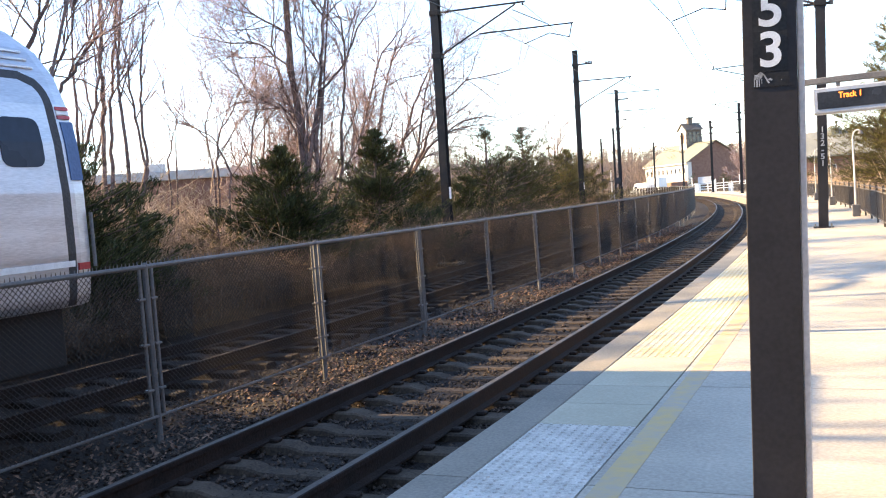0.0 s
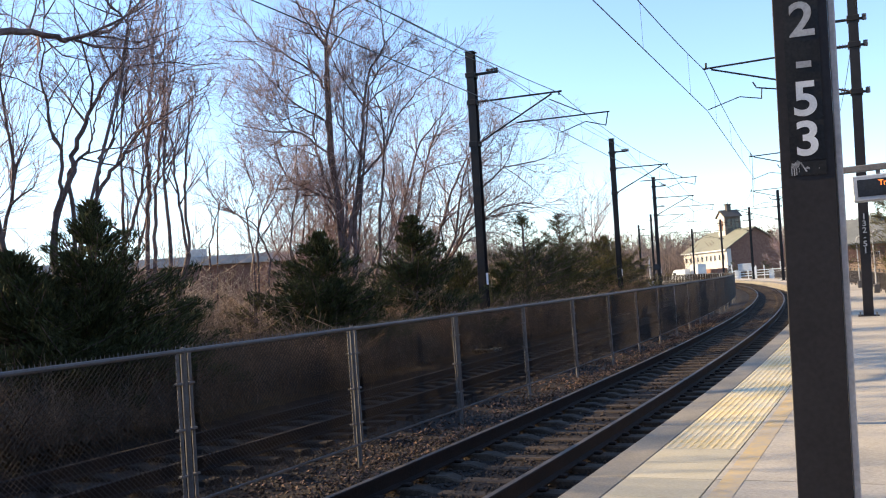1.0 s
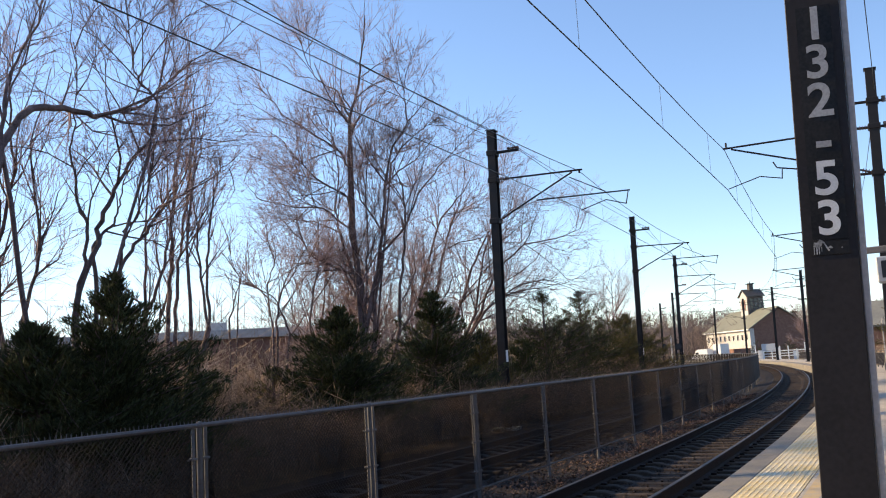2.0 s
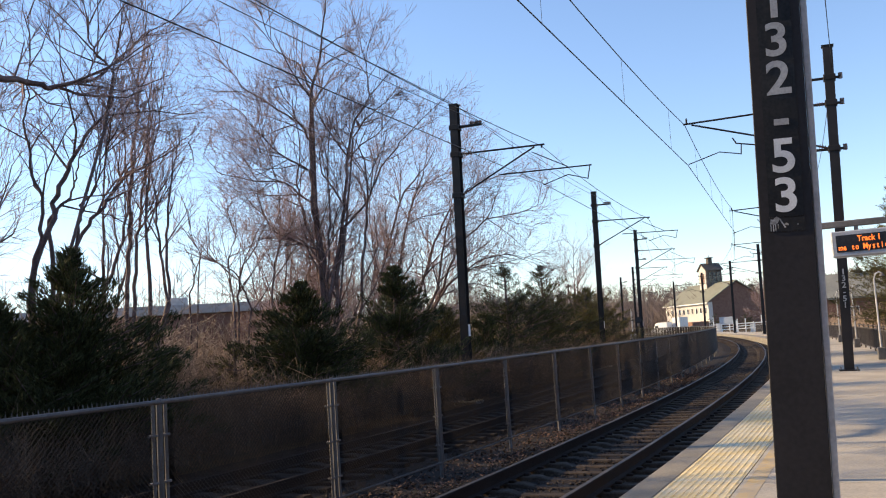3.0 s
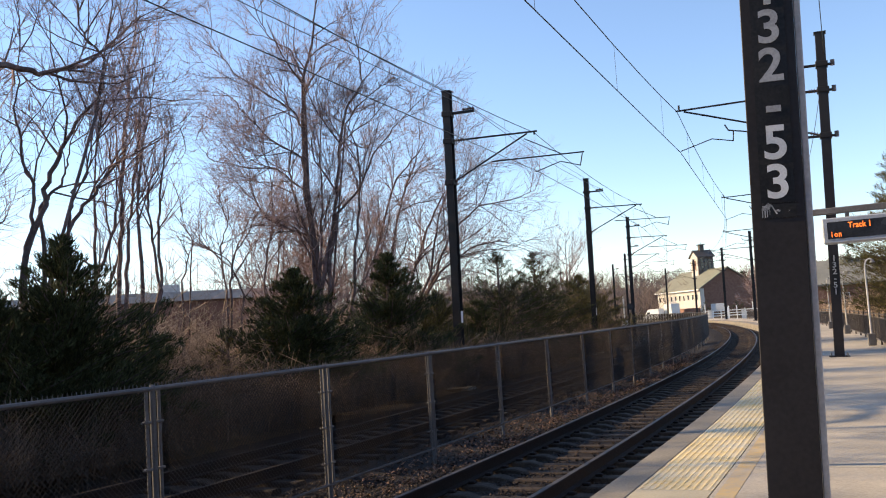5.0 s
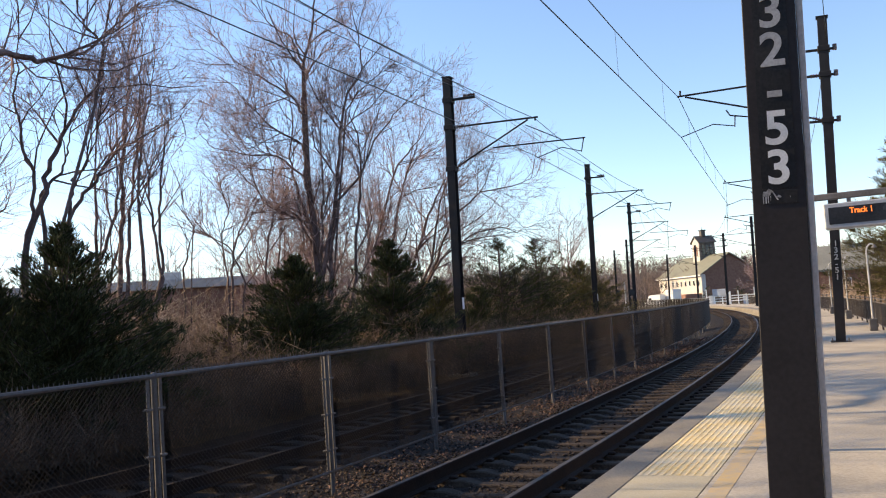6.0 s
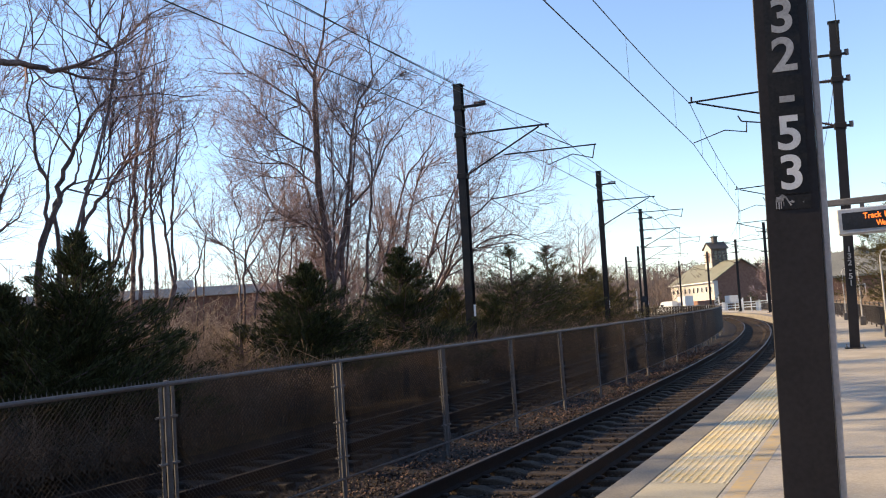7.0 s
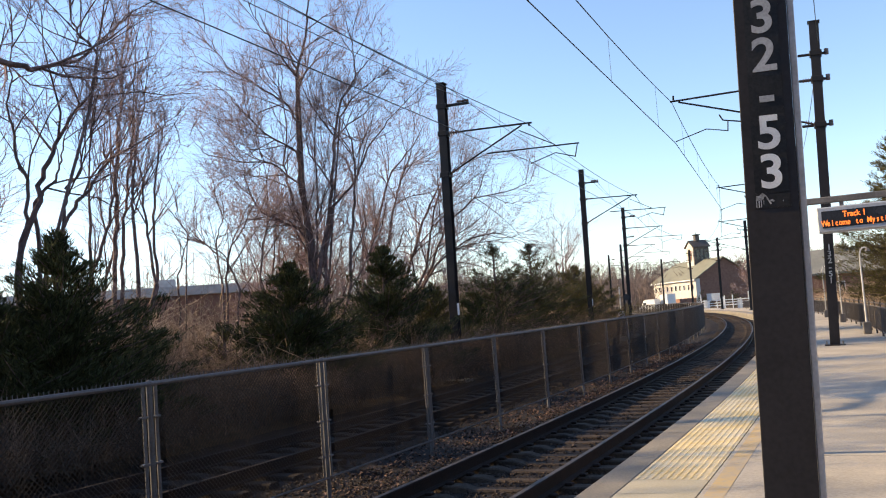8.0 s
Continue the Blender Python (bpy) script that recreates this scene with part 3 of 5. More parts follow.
def near_mast():
    """The mast right before the camera, on the platform, its figures facing back along the track."""
    t = thing("catenary_mast", "dark brown steel overhead line mast with white figures on black plates", "catenary mast", arc_pose(4.42, -0.470, 0.0, 1.9) @ Matrix.Rotation(radians(4.0), 4, "Z"), "overhead line masts")
    part("column", h_beam(9.6, 0.226, 0.25), M_MAST, t)
    part("conduit", block((0.114, -0.075, 0.0), (0.144, -0.02, 9.0), 0.005), M_CONDUIT, t, "pale galvanised conduit along the mast")
    for z in (0.6, 1.25, 2.42, 3.4):
        part("conduit_strap", block((0.101, -0.066, z), (0.142, -0.014, z + 0.035), 0.004), M_GALV, t)
    digits(t, "132-53", 3.075, 0.177, 0.212, -0.126)
    part("torn_sticker", block((-0.078, -0.1285, 2.035), (0.078, -0.1262, 2.096)), M_PLATE, t, "torn lower edge of the black plate")
    for x, z0, w, h in ((-0.068, 2.038, 0.004, 0.045), (-0.058, 2.037, 0.005, 0.04), (-0.048, 2.039, 0.004, 0.034), (-0.037, 2.05, 0.003, 0.02), (0.045, 2.06, 0.004, 0.006)):
        part("scrape", block((x, -0.1295, z0), (x + w, -0.1286, z0 + h)), M_SMEAR, t, "pale scraped mark")
    for ring in (((-0.069, 2.072), (-0.05, 2.066), (-0.036, 2.074), (-0.028, 2.094), (-0.04, 2.104), (-0.056, 2.09), (-0.066, 2.092)), ((-0.03, 2.092), (-0.025, 2.094), (-0.002, 2.053), (-0.008, 2.05)), ((-0.012, 2.066), (0.008, 2.06), (0.01, 2.066), (0.0, 2.074))):
        n_ = len(ring)
        vs = [(x, y, z) for y in (-0.1298, -0.1286) for x, z in ring]
        fs = [tuple(range(n_)), tuple(range(2 * n_ - 1, n_ - 1, -1))] + [(i, (i + 1) % n_, n_ + (i + 1) % n_, n_ + i) for i in range(n_)]
        part("scrape", mesh_of("scrape", vs, fs, M_SMEAR), parent=t, label="pale smeared residue")
    return t


near_mast()


def build_wires():
    """Messenger, contact and feeder wires with droppers, span by span from behind the camera."""
    spans = [-20.4, 4.4] + MAST_S
    for off, near in ((-9.2, -8.9), (-4.5, -4.15)):
        con, mes, drops = [], [], []
        for k, (a, b) in enumerate(zip(spans, spans[1:])):
            z0, o0, o1 = 6.58, near if k < 2 else off, near if k < 1 else off
            for i in range(8):
                u = i / 8
                s = a + (b - a) * u
                p = arc(a, o0).lerp(arc(b, o1), u)
                con.append((p.x, p.y, z0))
                mes.append((p.x, p.y, 7.88 - 0.28 * 4 * u * (1 - u)))
                if i in (1, 3, 5, 7):
                    drops.append(([(p.x, p.y, z0), (p.x, p.y, mes[-1][2])], [0.005, 0.005]))
        for name, pts, label in (("contact_wire", con, "dark contact wire over the track"), ("messenger_wire", mes, "dark sagging messenger wire over the track")):
            w = tagged(new(name, tubes(name, [(pts, [0.012] * len(pts))], M_WIRE, 5)), label, "wire", "overhead wires")
            if name == "messenger_wire":
                for d in drops:
                    part("dropper", tubes("dropper", [d], M_WIRE, 4), parent=w)
    for off, z, sag in ((-11.45, 9.1, 0.25), (-12.4, 9.9, 0.06), (-0.1, 8.95, 0.4)):
        pts = []
        for a, b in zip(spans, spans[1:]):
            for i in range(8):
                u = i / 8
                p = arc(a, off).lerp(arc(b, off), u)
                pts.append((p.x, p.y, z - sag * 4 * u * (1 - u)))
        tagged(new("feeder_wire", tubes("feeder_wire", [(pts, [0.011] * len(pts))], M_WIRE, 5)), "dark feeder wire along the mast tops", "wire", "overhead wires")


build_wires()

# ---- platform things ----


def build_sign():
    """Passenger display hung from a bar on a post."""
    d = 10.0
    t = thing("display_sign", "grey-cased dark passenger display with orange letters hung from a bar", "sign", pose(-0.62, d, 0, 0, 0, 1.0))
    part("post", block((-0.42, -0.05, 0.0), (-0.32, 0.05, 2.66), 0.01), M_GALV, t, "galvanised square post")
    part("bar", block((-0.32, -0.03, 2.52), (1.9, 0.03, 2.585), 0.008), M_GALV, t)
    c = part("casing", block((0.06, -0.09, 2.215), (1.75, 0.09, 2.475), 0.012), M_SIGN, t)
    part("screen", block((0.105, -0.096, 2.262), (1.705, -0.0905, 2.432), 0.0), M_SCREEN, c, "dark display glass")
    for x in (0.3, 1.5):
        part("hanger", block((x - 0.02, -0.02, 2.47), (x + 0.02, 0.02, 2.53), 0.003), M_GALV, t)
    return t


SIGN = build_sign()


def led_line(text, size, x, z):
    me = lettering(text, size, M_LED, "lit_letters", 0.001)
    xs = [v.co.x for v in me.vertices]
    me.transform(Matrix.Translation((x - min(xs) * 0.86, -0.0985, z)) @ Matrix.Diagonal((0.86, 1, 1, 1)))
    part("lit_letters", me, parent=SIGN, label="orange lit letters")


led_line("Track 1", 0.08, 0.3, 2.385)


def build_scroll():
    """The letters of the running second line, one by one."""
    row, shapes = [], {}
    for start in (0.91, 2.67):
        for i, ch in enumerate("Welcome to Mystic Station"):
            if ch == " ":
                continue
            if ch not in shapes:
                shapes[ch] = lettering(ch, 0.08, M_LED, "lit_letter", 0.001)
                shapes[ch].transform(Matrix.Diagonal((0.74, 1, 1, 1)))
            row.append((part("lit_letter", shapes[ch], parent=SIGN, label="orange lit letter"), start + i * 0.0375))
    return row


SCROLL = build_scroll()


def railing_bay():
    r = thing("picket_railing", "dark bronze metal picket railing along the back of the platform", "railing", arc_pose(8, 1.03), "platform railings")
    L = 2.42
    part("post", block((-0.03, -0.03, 0), (0.03, 0.03, 1.12), 0.005), M_RAILING, r)
    for z in (0.12, 0.92, 1.04):
        part("rail", block((-0.02, 0.03, z), (0.02, L, z + 0.035), 0.004), M_RAILING, r)
    pk = bpy.data.meshes.new("picket")
    b = block((-0.009, -0.009, 0.15), (0.009, 0.009, 0.93))
    b.to_mesh(pk)
    b.free()
    pk.materials.append(M_RAILING)
    for i in range(18):
        part("picket", pk, parent=r, m=Matrix.Translation((0, 0.13 + i * 0.128, 0)))
    return r


bay = railing_bay()
for i in range(1, 46):
    copy_thing(bay, arc_pose(8 + i * 2.45, 1.03))


def lamp_post(s):
    t = thing("lamp_post", "slim grey lamp post with a square base and curved neck", "lamp post", arc_pose(s, 0.72), "platform lamp posts")
    part("base", block((-0.13, -0.13, 0.0), (0.13, 0.13, 0.42), 0.02), M_GALV, t)
    part("pole", rod(bmesh.new(), (0, 0, 0.42), (0, 0, 2.7), 0.036, 10, 0.028), M_CONDUIT, t)
    bend = [(0.17 - 0.17 * math.cos(a), 0, 2.7 + 0.3 * math.sin(a)) for a in (0, 0.4, 0.8, 1.2, 1.6, 2.0)]
    part("neck", tubes("neck", [(bend, [0.026] * 6)], M_CONDUIT, 8), parent=t)
    part("lamp_head", rod(bmesh.new(), (0.26, 0, 2.86), (0.26, 0, 2.98), 0.1, 12, 0.03), M_GALV, t)
    return t


lp = lamp_post(34.8)
for s in (47.9, 58.0, 69.0, 82.0, 96.0):
    copy_thing(lp, arc_pose(s, 0.72))

# ---- the departing train ----


def build_train():
    """Stainless coach, y along the track, its tail end at y = 0; the body runs back to negative y."""
    t = thing("train_coach", "stainless steel passenger coach with dark windows leaving on the far track", "train")
    prof = [(1.47, 1.07), (1.515, 1.16), (1.555, 1.6), (1.55, 2.2), (1.5, 2.7), (1.42, 3.1), (1.28, 3.42), (1.05, 3.7), (0.65, 3.98), (0.0, 4.12)]
    full = prof + [(-x, z) for x, z in prof[-2::-1]]
    L = 26.0
    stations = [0.0, -0.06, -0.2, -L + 0.2, -L]
    scale = [0.94, 0.985, 1.0, 1.0, 0.96]
    fr = [Matrix.Translation((0, y, 0)) @ Matrix.Translation((0, 0, 2.2)) @ Matrix.Diagonal((k, 1, k, 1)) @ Matrix.Translation((0, 0, -2.2)) for y, k in zip(stations, scale)]
    v, f = sweep(None, fr, full)
    body = part("body", mesh_of("body", v, f, M_STEEL), parent=t)

    def side_x(z):
        for (x0, z0), (x1, z1) in zip(prof, prof[1:]):
            if z0 <= z <= z1:
                return x0 + (x1 - x0) * (z - z0) / (z1 - z0)
        return 1.5

    def panel(name, y0, y1, z0, z1, out, mat_, parent, label="", r=0.0, square_foot=False):
        """A rounded panel that follows the curved side, out metres proud of it."""
        ny, nz, vs, fs = 8, 36, [], []
        for layer in (out, out - 0.03):
            for i in range(nz + 1):
                z = z0 + (z1 - z0) * i / nz
                cut = 0.0
                e = z1 - z if square_foot else min(z - z0, z1 - z)
                if r and e < r:
                    cut = r - math.sqrt(max(0, r * r - (r - e) ** 2))
                for j in range(ny + 1):
                    y = (y0 + cut) + (y1 - y0 - 2 * cut) * j / ny
                    vs.append((side_x(z) + layer, y, z))
        n = (ny + 1) * (nz + 1)
        for i in range(nz):
            for j in range(ny):
                a = i * (ny + 1) + j
                fs.append((a, a + 1, a + ny + 2, a + ny + 1))
                fs.append((n + a, n + a + ny + 1, n + a + ny + 2, n + a + 1))
        ring = [j for j in range(ny + 1)] + [i * (ny + 1) + ny for i in range(1, nz + 1)] + [nz * (ny + 1) + j for j in range(ny - 1, -1, -1)] + [i * (ny + 1) for i in range(nz - 1, 0, -1)]
        for a, b in zip(ring, ring[1:] + ring[:1]):
            fs.append((a, n + a, n + b, b))
        return part(name, mesh_of(name, vs, fs, mat_), parent=parent, label=label)

    panel("door_surround", -1.55, -0.27, 1.08, 3.42, 0.012, M_DARKTRIM, t, "black rubber door surround", 0.26, True)
    door = panel("door", -1.44, -0.38, 1.085, 3.33, 0.022, M_STEEL, t, "brushed steel passenger door", 0.2, True)
    panel("door_window", -1.0, -0.52, 2.46, 2.94, 0.03, M_COACHGLASS, door, "dark rounded door window", 0.1)
    for k in range(8):
        y = -3.4 - k * 2.6
        panel("window", y - 1.2, y, 2.2, 2.95, 0.012, M_COACHGLASS, t, "dark rounded coach window", 0.12)
    panel("blue_band", -0.22, -0.07, 2.33, 2.92, 0.012, M_BLUE, t, "blue painted band at the coach end")
    for k in range(3):
        panel("stripe", -0.24, -0.08, 2.95 + k * 0.045, 2.985 + k * 0.045, 0.012, M_RED if k != 1 else M_WHITE, t, "thin red and white stripes at the coach end")
    panel("sill_stripe", -1.44, -0.3, 1.47, 1.53, 0.028, M_WHITE, t, "thin white sill stripe")
    panel("tail_marker", -0.24, -0.1, 1.43, 1.5, 0.02, M_RED, t, "small red end marker")
    for z in (3.46, 3.55, 3.64):
        part("roof_rib", block((side_x(z) - 0.02, -L + 0.4, z), (side_x(z) + 0.014, -0.3, z + 0.03), 0.006), M_STEEL, body)
    part("grab_rail", rod(bmesh.new(), (1.56, -0.03, 1.45), (1.56, -0.03, 2.0), 0.018, 8), M_GALV, t)
    part("underframe", block((-1.3, -L + 0.3, 0.45), (1.3, -0.25, 1.1), 0.03), M_UNDER, t, "sooty black underframe")
    part("coupler", block((-0.15, -0.1, 0.7), (0.15, 0.5, 0.95), 0.04), M_UNDER, t)
    part("diaphragm", block((-0.5, -0.04, 1.1), (0.5, 0.14, 3.3), 0.05), M_DARKTRIM, t, "black rubber gangway diaphragm")
    for y in (-3.2, -L + 3.2):
        bog = part("bogie", block((-1.2, y - 1.5, 0.3), (1.2, y + 1.5, 0.62), 0.06), M_UNDER, t)
        for yy in (y - 1.3, y + 1.3):
            for x in (-0.75, 0.75):
                part("wheel", rod(bmesh.new(), (x - 0.065, yy, 0.457), (x + 0.065, yy, 0.457), 0.455, 24), M_RAIL, bog)
    return t


TRAIN = build_train()


def motions():
    """The train runs off towards the camera's side at about 13.5 metres a second."""
    rows = []
    for k in range(41):
        t = k * 0.2
        rows.append((t, arc_pose(6.95 - 13.5 * t, TRACK_2, RAIL_TOP)))
    walk(TRAIN, rows)
    # the second line runs left along the display and passes behind its casing at both ends
    speed, lo, hi, lift = 0.318, 0.112, 1.68, 2.305
    for ob, x0 in SCROLL:
        times = {0.0: None, 8.0: None}
        for k in range(1, 8):
            times[float(k)] = None
        for edge in (lo, hi):
            tc = (x0 - edge) / speed
            if 0.05 < tc < 7.95:
                times[round(tc - 0.034, 3)] = None
                times[round(tc + 0.034, 3)] = None
        rows = []
        for t in sorted(times):
            x = x0 - speed * t
            shown = lo <= x <= hi
            rows.append((t, pose(min(max(x, lo), hi), -0.0985 if shown else -0.06, lift)))
        walk(ob, rows)

# ---- plants ----


def grow(rng, start, direction, length, radius, depth, polys, twigs, spread, up, wob, kids):
    """One limb and, further on, its own limbs."""
    n = (2, 3, 4, 5)[depth]
    p, d = np.array(start, float), np.array(direction, float)
    d /= np.linalg.norm(d)
    pts, rad, dirs = [p.copy()], [radius], [d.copy()]
    for i in range(n):
        d = d + rng.normal(0, wob, 3) + np.array([0, 0, up * 0.35])
        d /= np.linalg.norm(d)
        p = p + d * length / n
        pts.append(p.copy())
        dirs.append(d.copy())
        rad.append(max(radius * (1 - 0.7 * (i + 1) / n), 0.0042))
    (polys if depth > 1 else twigs).append((pts, rad))
    if depth > 0:
        bud(rng, pts, rad, length, depth, polys, twigs, spread, up, wob, kids)


def bud(rng, pts, rad, length, depth, polys, twigs, spread, up, wob, kids, first=0.25):
    """Side limbs along a limb."""
    n = len(pts) - 1
    if depth < 3:
        first, spread = 0.1, spread * (0.95 if depth == 2 else 1.05)
    for k in range(max(2, rng.integers(kids, kids + 2) + (0, -4, -3, -1)[depth])):
        u = rng.uniform(first, 1.0)
        i = min(int(u * n), n - 1)
        ax = np.asarray(pts[i + 1]) - np.asarray(pts[i])
        q = np.asarray(pts[i]) + ax * (u * n - i)
        ax = ax / (np.linalg.norm(ax) + 1e-9)
        side = rng.normal(0, 1, 3)
        side -= side @ ax * ax
        side /= np.linalg.norm(side) + 1e-9
        nd = ax * (1 - spread * 0.5) + side * spread * rng.uniform(0.7, 1.4) + np.array([0, 0, up])
        grow(rng, q, nd, length * rng.uniform(0.42, 0.8) * (1.2 - 0.5 * u), min(max(rad[i] * 0.62, (0.0052, 0.009, 0.016)[depth - 1]), 0.055), depth - 1, polys, twigs, spread, up, wob, kids)


def bare_tree(seed, s, off, label, stems, z=-0.2, kids=4, wob=0.17, up=0.16, first=0.3, turn=0.0):
    """A leafless tree; stems: (radius, side limbs' length, spread, way) with way as metres along its own y axis and height; turn: degrees about its foot."""
    rng = np.random.default_rng(seed)
    t = thing("bare_tree", label, "tree", arc_pose(s, off, z) @ Matrix.Rotation(radians(turn), 4, "Z"), "bare trees")
    polys, twigs = [], []
    for radius, limb, spread, way in stems:
        ws = np.array([(0.0, -0.3)] + list(way)) if way[0][1] > 1 else np.array(way)
        u = np.linspace(0, 1, 4 * len(ws))
        k = np.linspace(0, 1, len(ws))
        bend = np.cumsum(rng.normal(0, 0.05, len(u)))
        pts = [np.array((bend[i], np.interp(u[i], k, ws[:, 0]) + rng.normal(0, 0.025), np.interp(u[i], k, ws[:, 1]))) for i in range(len(u))]
        rad = [max(0.85 * radius * (1 - 0.9 * a), 0.008) for a in u]
        polys.append((pts, rad))
        bud(rng, pts, rad, limb * 2.3, 3, polys, twigs, spread, up, wob, kids + 6, first)
    part("trunk", tubes("trunk", polys, M_BARK, 6), parent=t)
    part("crown", tubes("crown", twigs, M_TWIG, 3), parent=t, label="tangle of fine bare twigs")
    return t


def leaf_mesh(name, rng, centres, size, material, along_=None):
    """Small pointed sprays about the given centres."""
    n = len(centres)
    c = np.asarray(centres)
    d = rng.normal(0, 1, (n, 3))
    d[:, 2] = np.abs(d[:, 2]) * 0.6
    if along_ is not None:
        d = d * 0.55 + along_ + np.array([0, 0, 0.25])
    d /= np.linalg.norm(d, axis=1)[:, None]
    w = np.cross(d, rng.normal(0, 1, (n, 3)))
    w /= np.linalg.norm(w, axis=1)[:, None] + 1e-9
    h = np.cross(d, w)
    ln = size * rng.uniform(0.5, 1.6, (n, 1))
    v = np.stack([c - d * ln * 0.4, c + w * ln * 0.11 + h * ln * 0.06, c + d * ln, c - w * ln * 0.11 + h * ln * 0.08], 1).reshape(-1, 3)
    faces = []
    for i in range(n):
        b = i * 4
        faces += [(b, b + 1, b + 2), (b, b + 2, b + 3)]
    return mesh_of(name, v, faces, material)


def cedar(seed, s, off, height, width, label, material=None, boughs=70, per=150, z=-0.3, low=0.05, ragged=0.3):
    """Evergreen: a tapered trunk, boughs and sprays of needles with gaps."""
    rng = np.random.default_rng(seed)
    t = thing("cedar_tree", label, "tree", arc_pose(s, off, z), "evergreen trees")
    lx, ly = rng.normal(0, 0.06, 2)
    part("trunk", tubes("trunk", [([(0, 0, -0.3), (lx * 0.5, ly * 0.5, height * 0.5), (lx, ly, height * 0.97)], [0.13, 0.08, 0.015])], M_BARK, 7), parent=t)
    polys, cs, ds = [], [], []
    boughs = int(boughs * 2.0)
    tips = [(lx, ly, 1.0)] + [(lx + rng.normal(0, 0.1) * width, ly + rng.normal(0, 0.1) * width, rng.uniform(0.65, 0.82)) for _ in range(3)]
    for k in range(boughs):
        tx, ty, top = tips[0] if rng.random() < 0.72 else tips[rng.integers(1, 4)]
        u = low + (1 - low) * rng.uniform(0, 1) ** 1.15
        prof = (1 - u) ** 1.08 * min(1, 0.8 + 2.0 * u)
        L = width * 0.5 * prof * rng.uniform(1 - ragged, 1 + ragged) * (1 if top == 1 else 0.7) + 0.1
        a = rng.uniform(0, 6.283)
        rise = rng.uniform(-0.12, 0.38) + 0.5 * u
        z0 = u * height * 0.95 * top
        pts = []
        for i in range(5):
            q = i / 4
            pts.append((tx * u + math.cos(a) * L * q, ty * u + math.sin(a) * L * q, z0 + L * rise * (0.5 * q + 0.5 * q * q)))
        polys.append((pts, [0.02 * (1 - 0.8 * i / 4) + 0.003 for i in range(5)]))
        pa = np.array(pts)
        way = (pa[4] - pa[0]) / (np.linalg.norm(pa[4] - pa[0]) + 1e-9)
        m = max(24, int(2.1 * per * (L / (width * 0.5)) ** 0.8))
        q = rng.uniform(0.1, 1.05, m) ** 0.8
        base = np.stack([np.interp(q, np.linspace(0, 1, 5), pa[:, j]) for j in range(3)], 1)
        cs.append(base + rng.normal(0, 1, (m, 3)) * (0.05 + 0.15 * L * (1.1 - q))[:, None] * np.array([1, 1, 0.55]))
        ds.append(np.tile(way, (m, 1)))
    part("branchwork", tubes("branchwork", polys, M_BARK, 4), parent=t)
    part("crown", leaf_mesh("crown", rng, np.concatenate(cs), 0.085, material or M_CEDAR, np.concatenate(ds)), parent=t, label="dense dark green needle sprays")
    return t


def build_brush():
    """Leafless thicket beyond the far track: arching stems and side twigs."""
    rng = np.random.default_rng(11)
    for name, n, s_rng, o_rng, hmax, label in (("brush_thicket", 4200, (2, 60), (-12.6, -11.1), 1.5, "low brush close beside the far track, darkened for shade"), ("brush_thicket", 7000, (1, 75), (-16.5, -12.3), 2.25, "tangled dry brown brush beyond the far track"), ("brush_thicket", 8000, (0, 95), (-24, -15.5), 4.6, "tall leafless thicket at the edge of the wood, paled for sunlight"), ("brush_thicket", 3200, (30, 100), (2.1, 10.0), 3.1, "reddish brown brush behind the platform railing")):
        polys = []
        for k in range(n):
            s = s_rng[0] + (s_rng[1] - s_rng[0]) * rng.uniform(0, 1) ** 1.3
            o = rng.uniform(*o_rng)
            h = hmax * rng.uniform(0.35, 1.0) * (0.72 + 0.6 * noise.noise((s * 0.22, o * 0.22, 5)))
            p = np.array(arc(s, o, -0.25))
            a = rng.uniform(0, 6.28)
            b = np.array([math.cos(a), math.sin(a), 0]) * rng.uniform(0.2, 1.5) * h * 0.6
            p1, p2 = p + b * 0.3 + np.array([0, 0, h * 0.6]), p + b + np.array([0, 0, h * rng.uniform(0.75, 1.0)])
            r = rng.uniform(0.005, 0.012)
            polys.append(([p, p1, p2], [r, r * 0.7, 0.002]))
            for j in range(6):
                q = rng.uniform(0.2, 1)
                c = p1 + (p2 - p1) * (q * 2 - 1) if q > 0.5 else p + (p1 - p) * q * 2
                polys.append(([c, c + rng.normal(0, 0.3, 3) + np.array([0, 0, 0.08])], [0.006, 0.003]))
        # The lower the thicket, the more shade its colour carries.
        tagged(new(name, tubes(name, polys, M_BRUSH_SUN if hmax > 3 else M_BRUSH_NEAR if hmax > 2 else M_BRUSH_SHADE, 3)), label, "brush", kind="stuff")


cedar(1, 12.4, -13.6, 4.2, 4.7, "broad unseen dark green cedar added for shade by the far track", boughs=150, per=190, ragged=0.45)
cedar(16, 11.0, -14.0, 3.3, 4.4, "broad unseen dark green cedar added for shade by the far track", boughs=130, per=170, ragged=0.4)
cedar(2, 20.3, -13.5, 3.8, 4.7, "dark green cedar with a pointed top", boughs=120, per=180, ragged=0.42)
cedar(3, 26.1, -13.6, 4.5, 4.9, "tall dark green cedar with a pointed top", boughs=120, per=180, ragged=0.45)
cedar(4, 39.0, -13.9, 5.3, 7.4, "ragged grey-green cedar with thin branches", boughs=88, per=135, ragged=0.5)
cedar(5, 45.8, -13.9, 5.6, 7.4, "ragged dark green cedar with a leaning top", boughs=95, per=150, ragged=0.5)
cedar(6, 58.0, -14.0, 4.8, 7.6, "rounded olive-green cedar by the far track", M_CEDAR2, boughs=130, per=200, ragged=0.4)
cedar(7, 32.8, -14.6, 3.4, 4.6, "low olive-green cedar bush", M_CEDAR2, boughs=70, per=150)
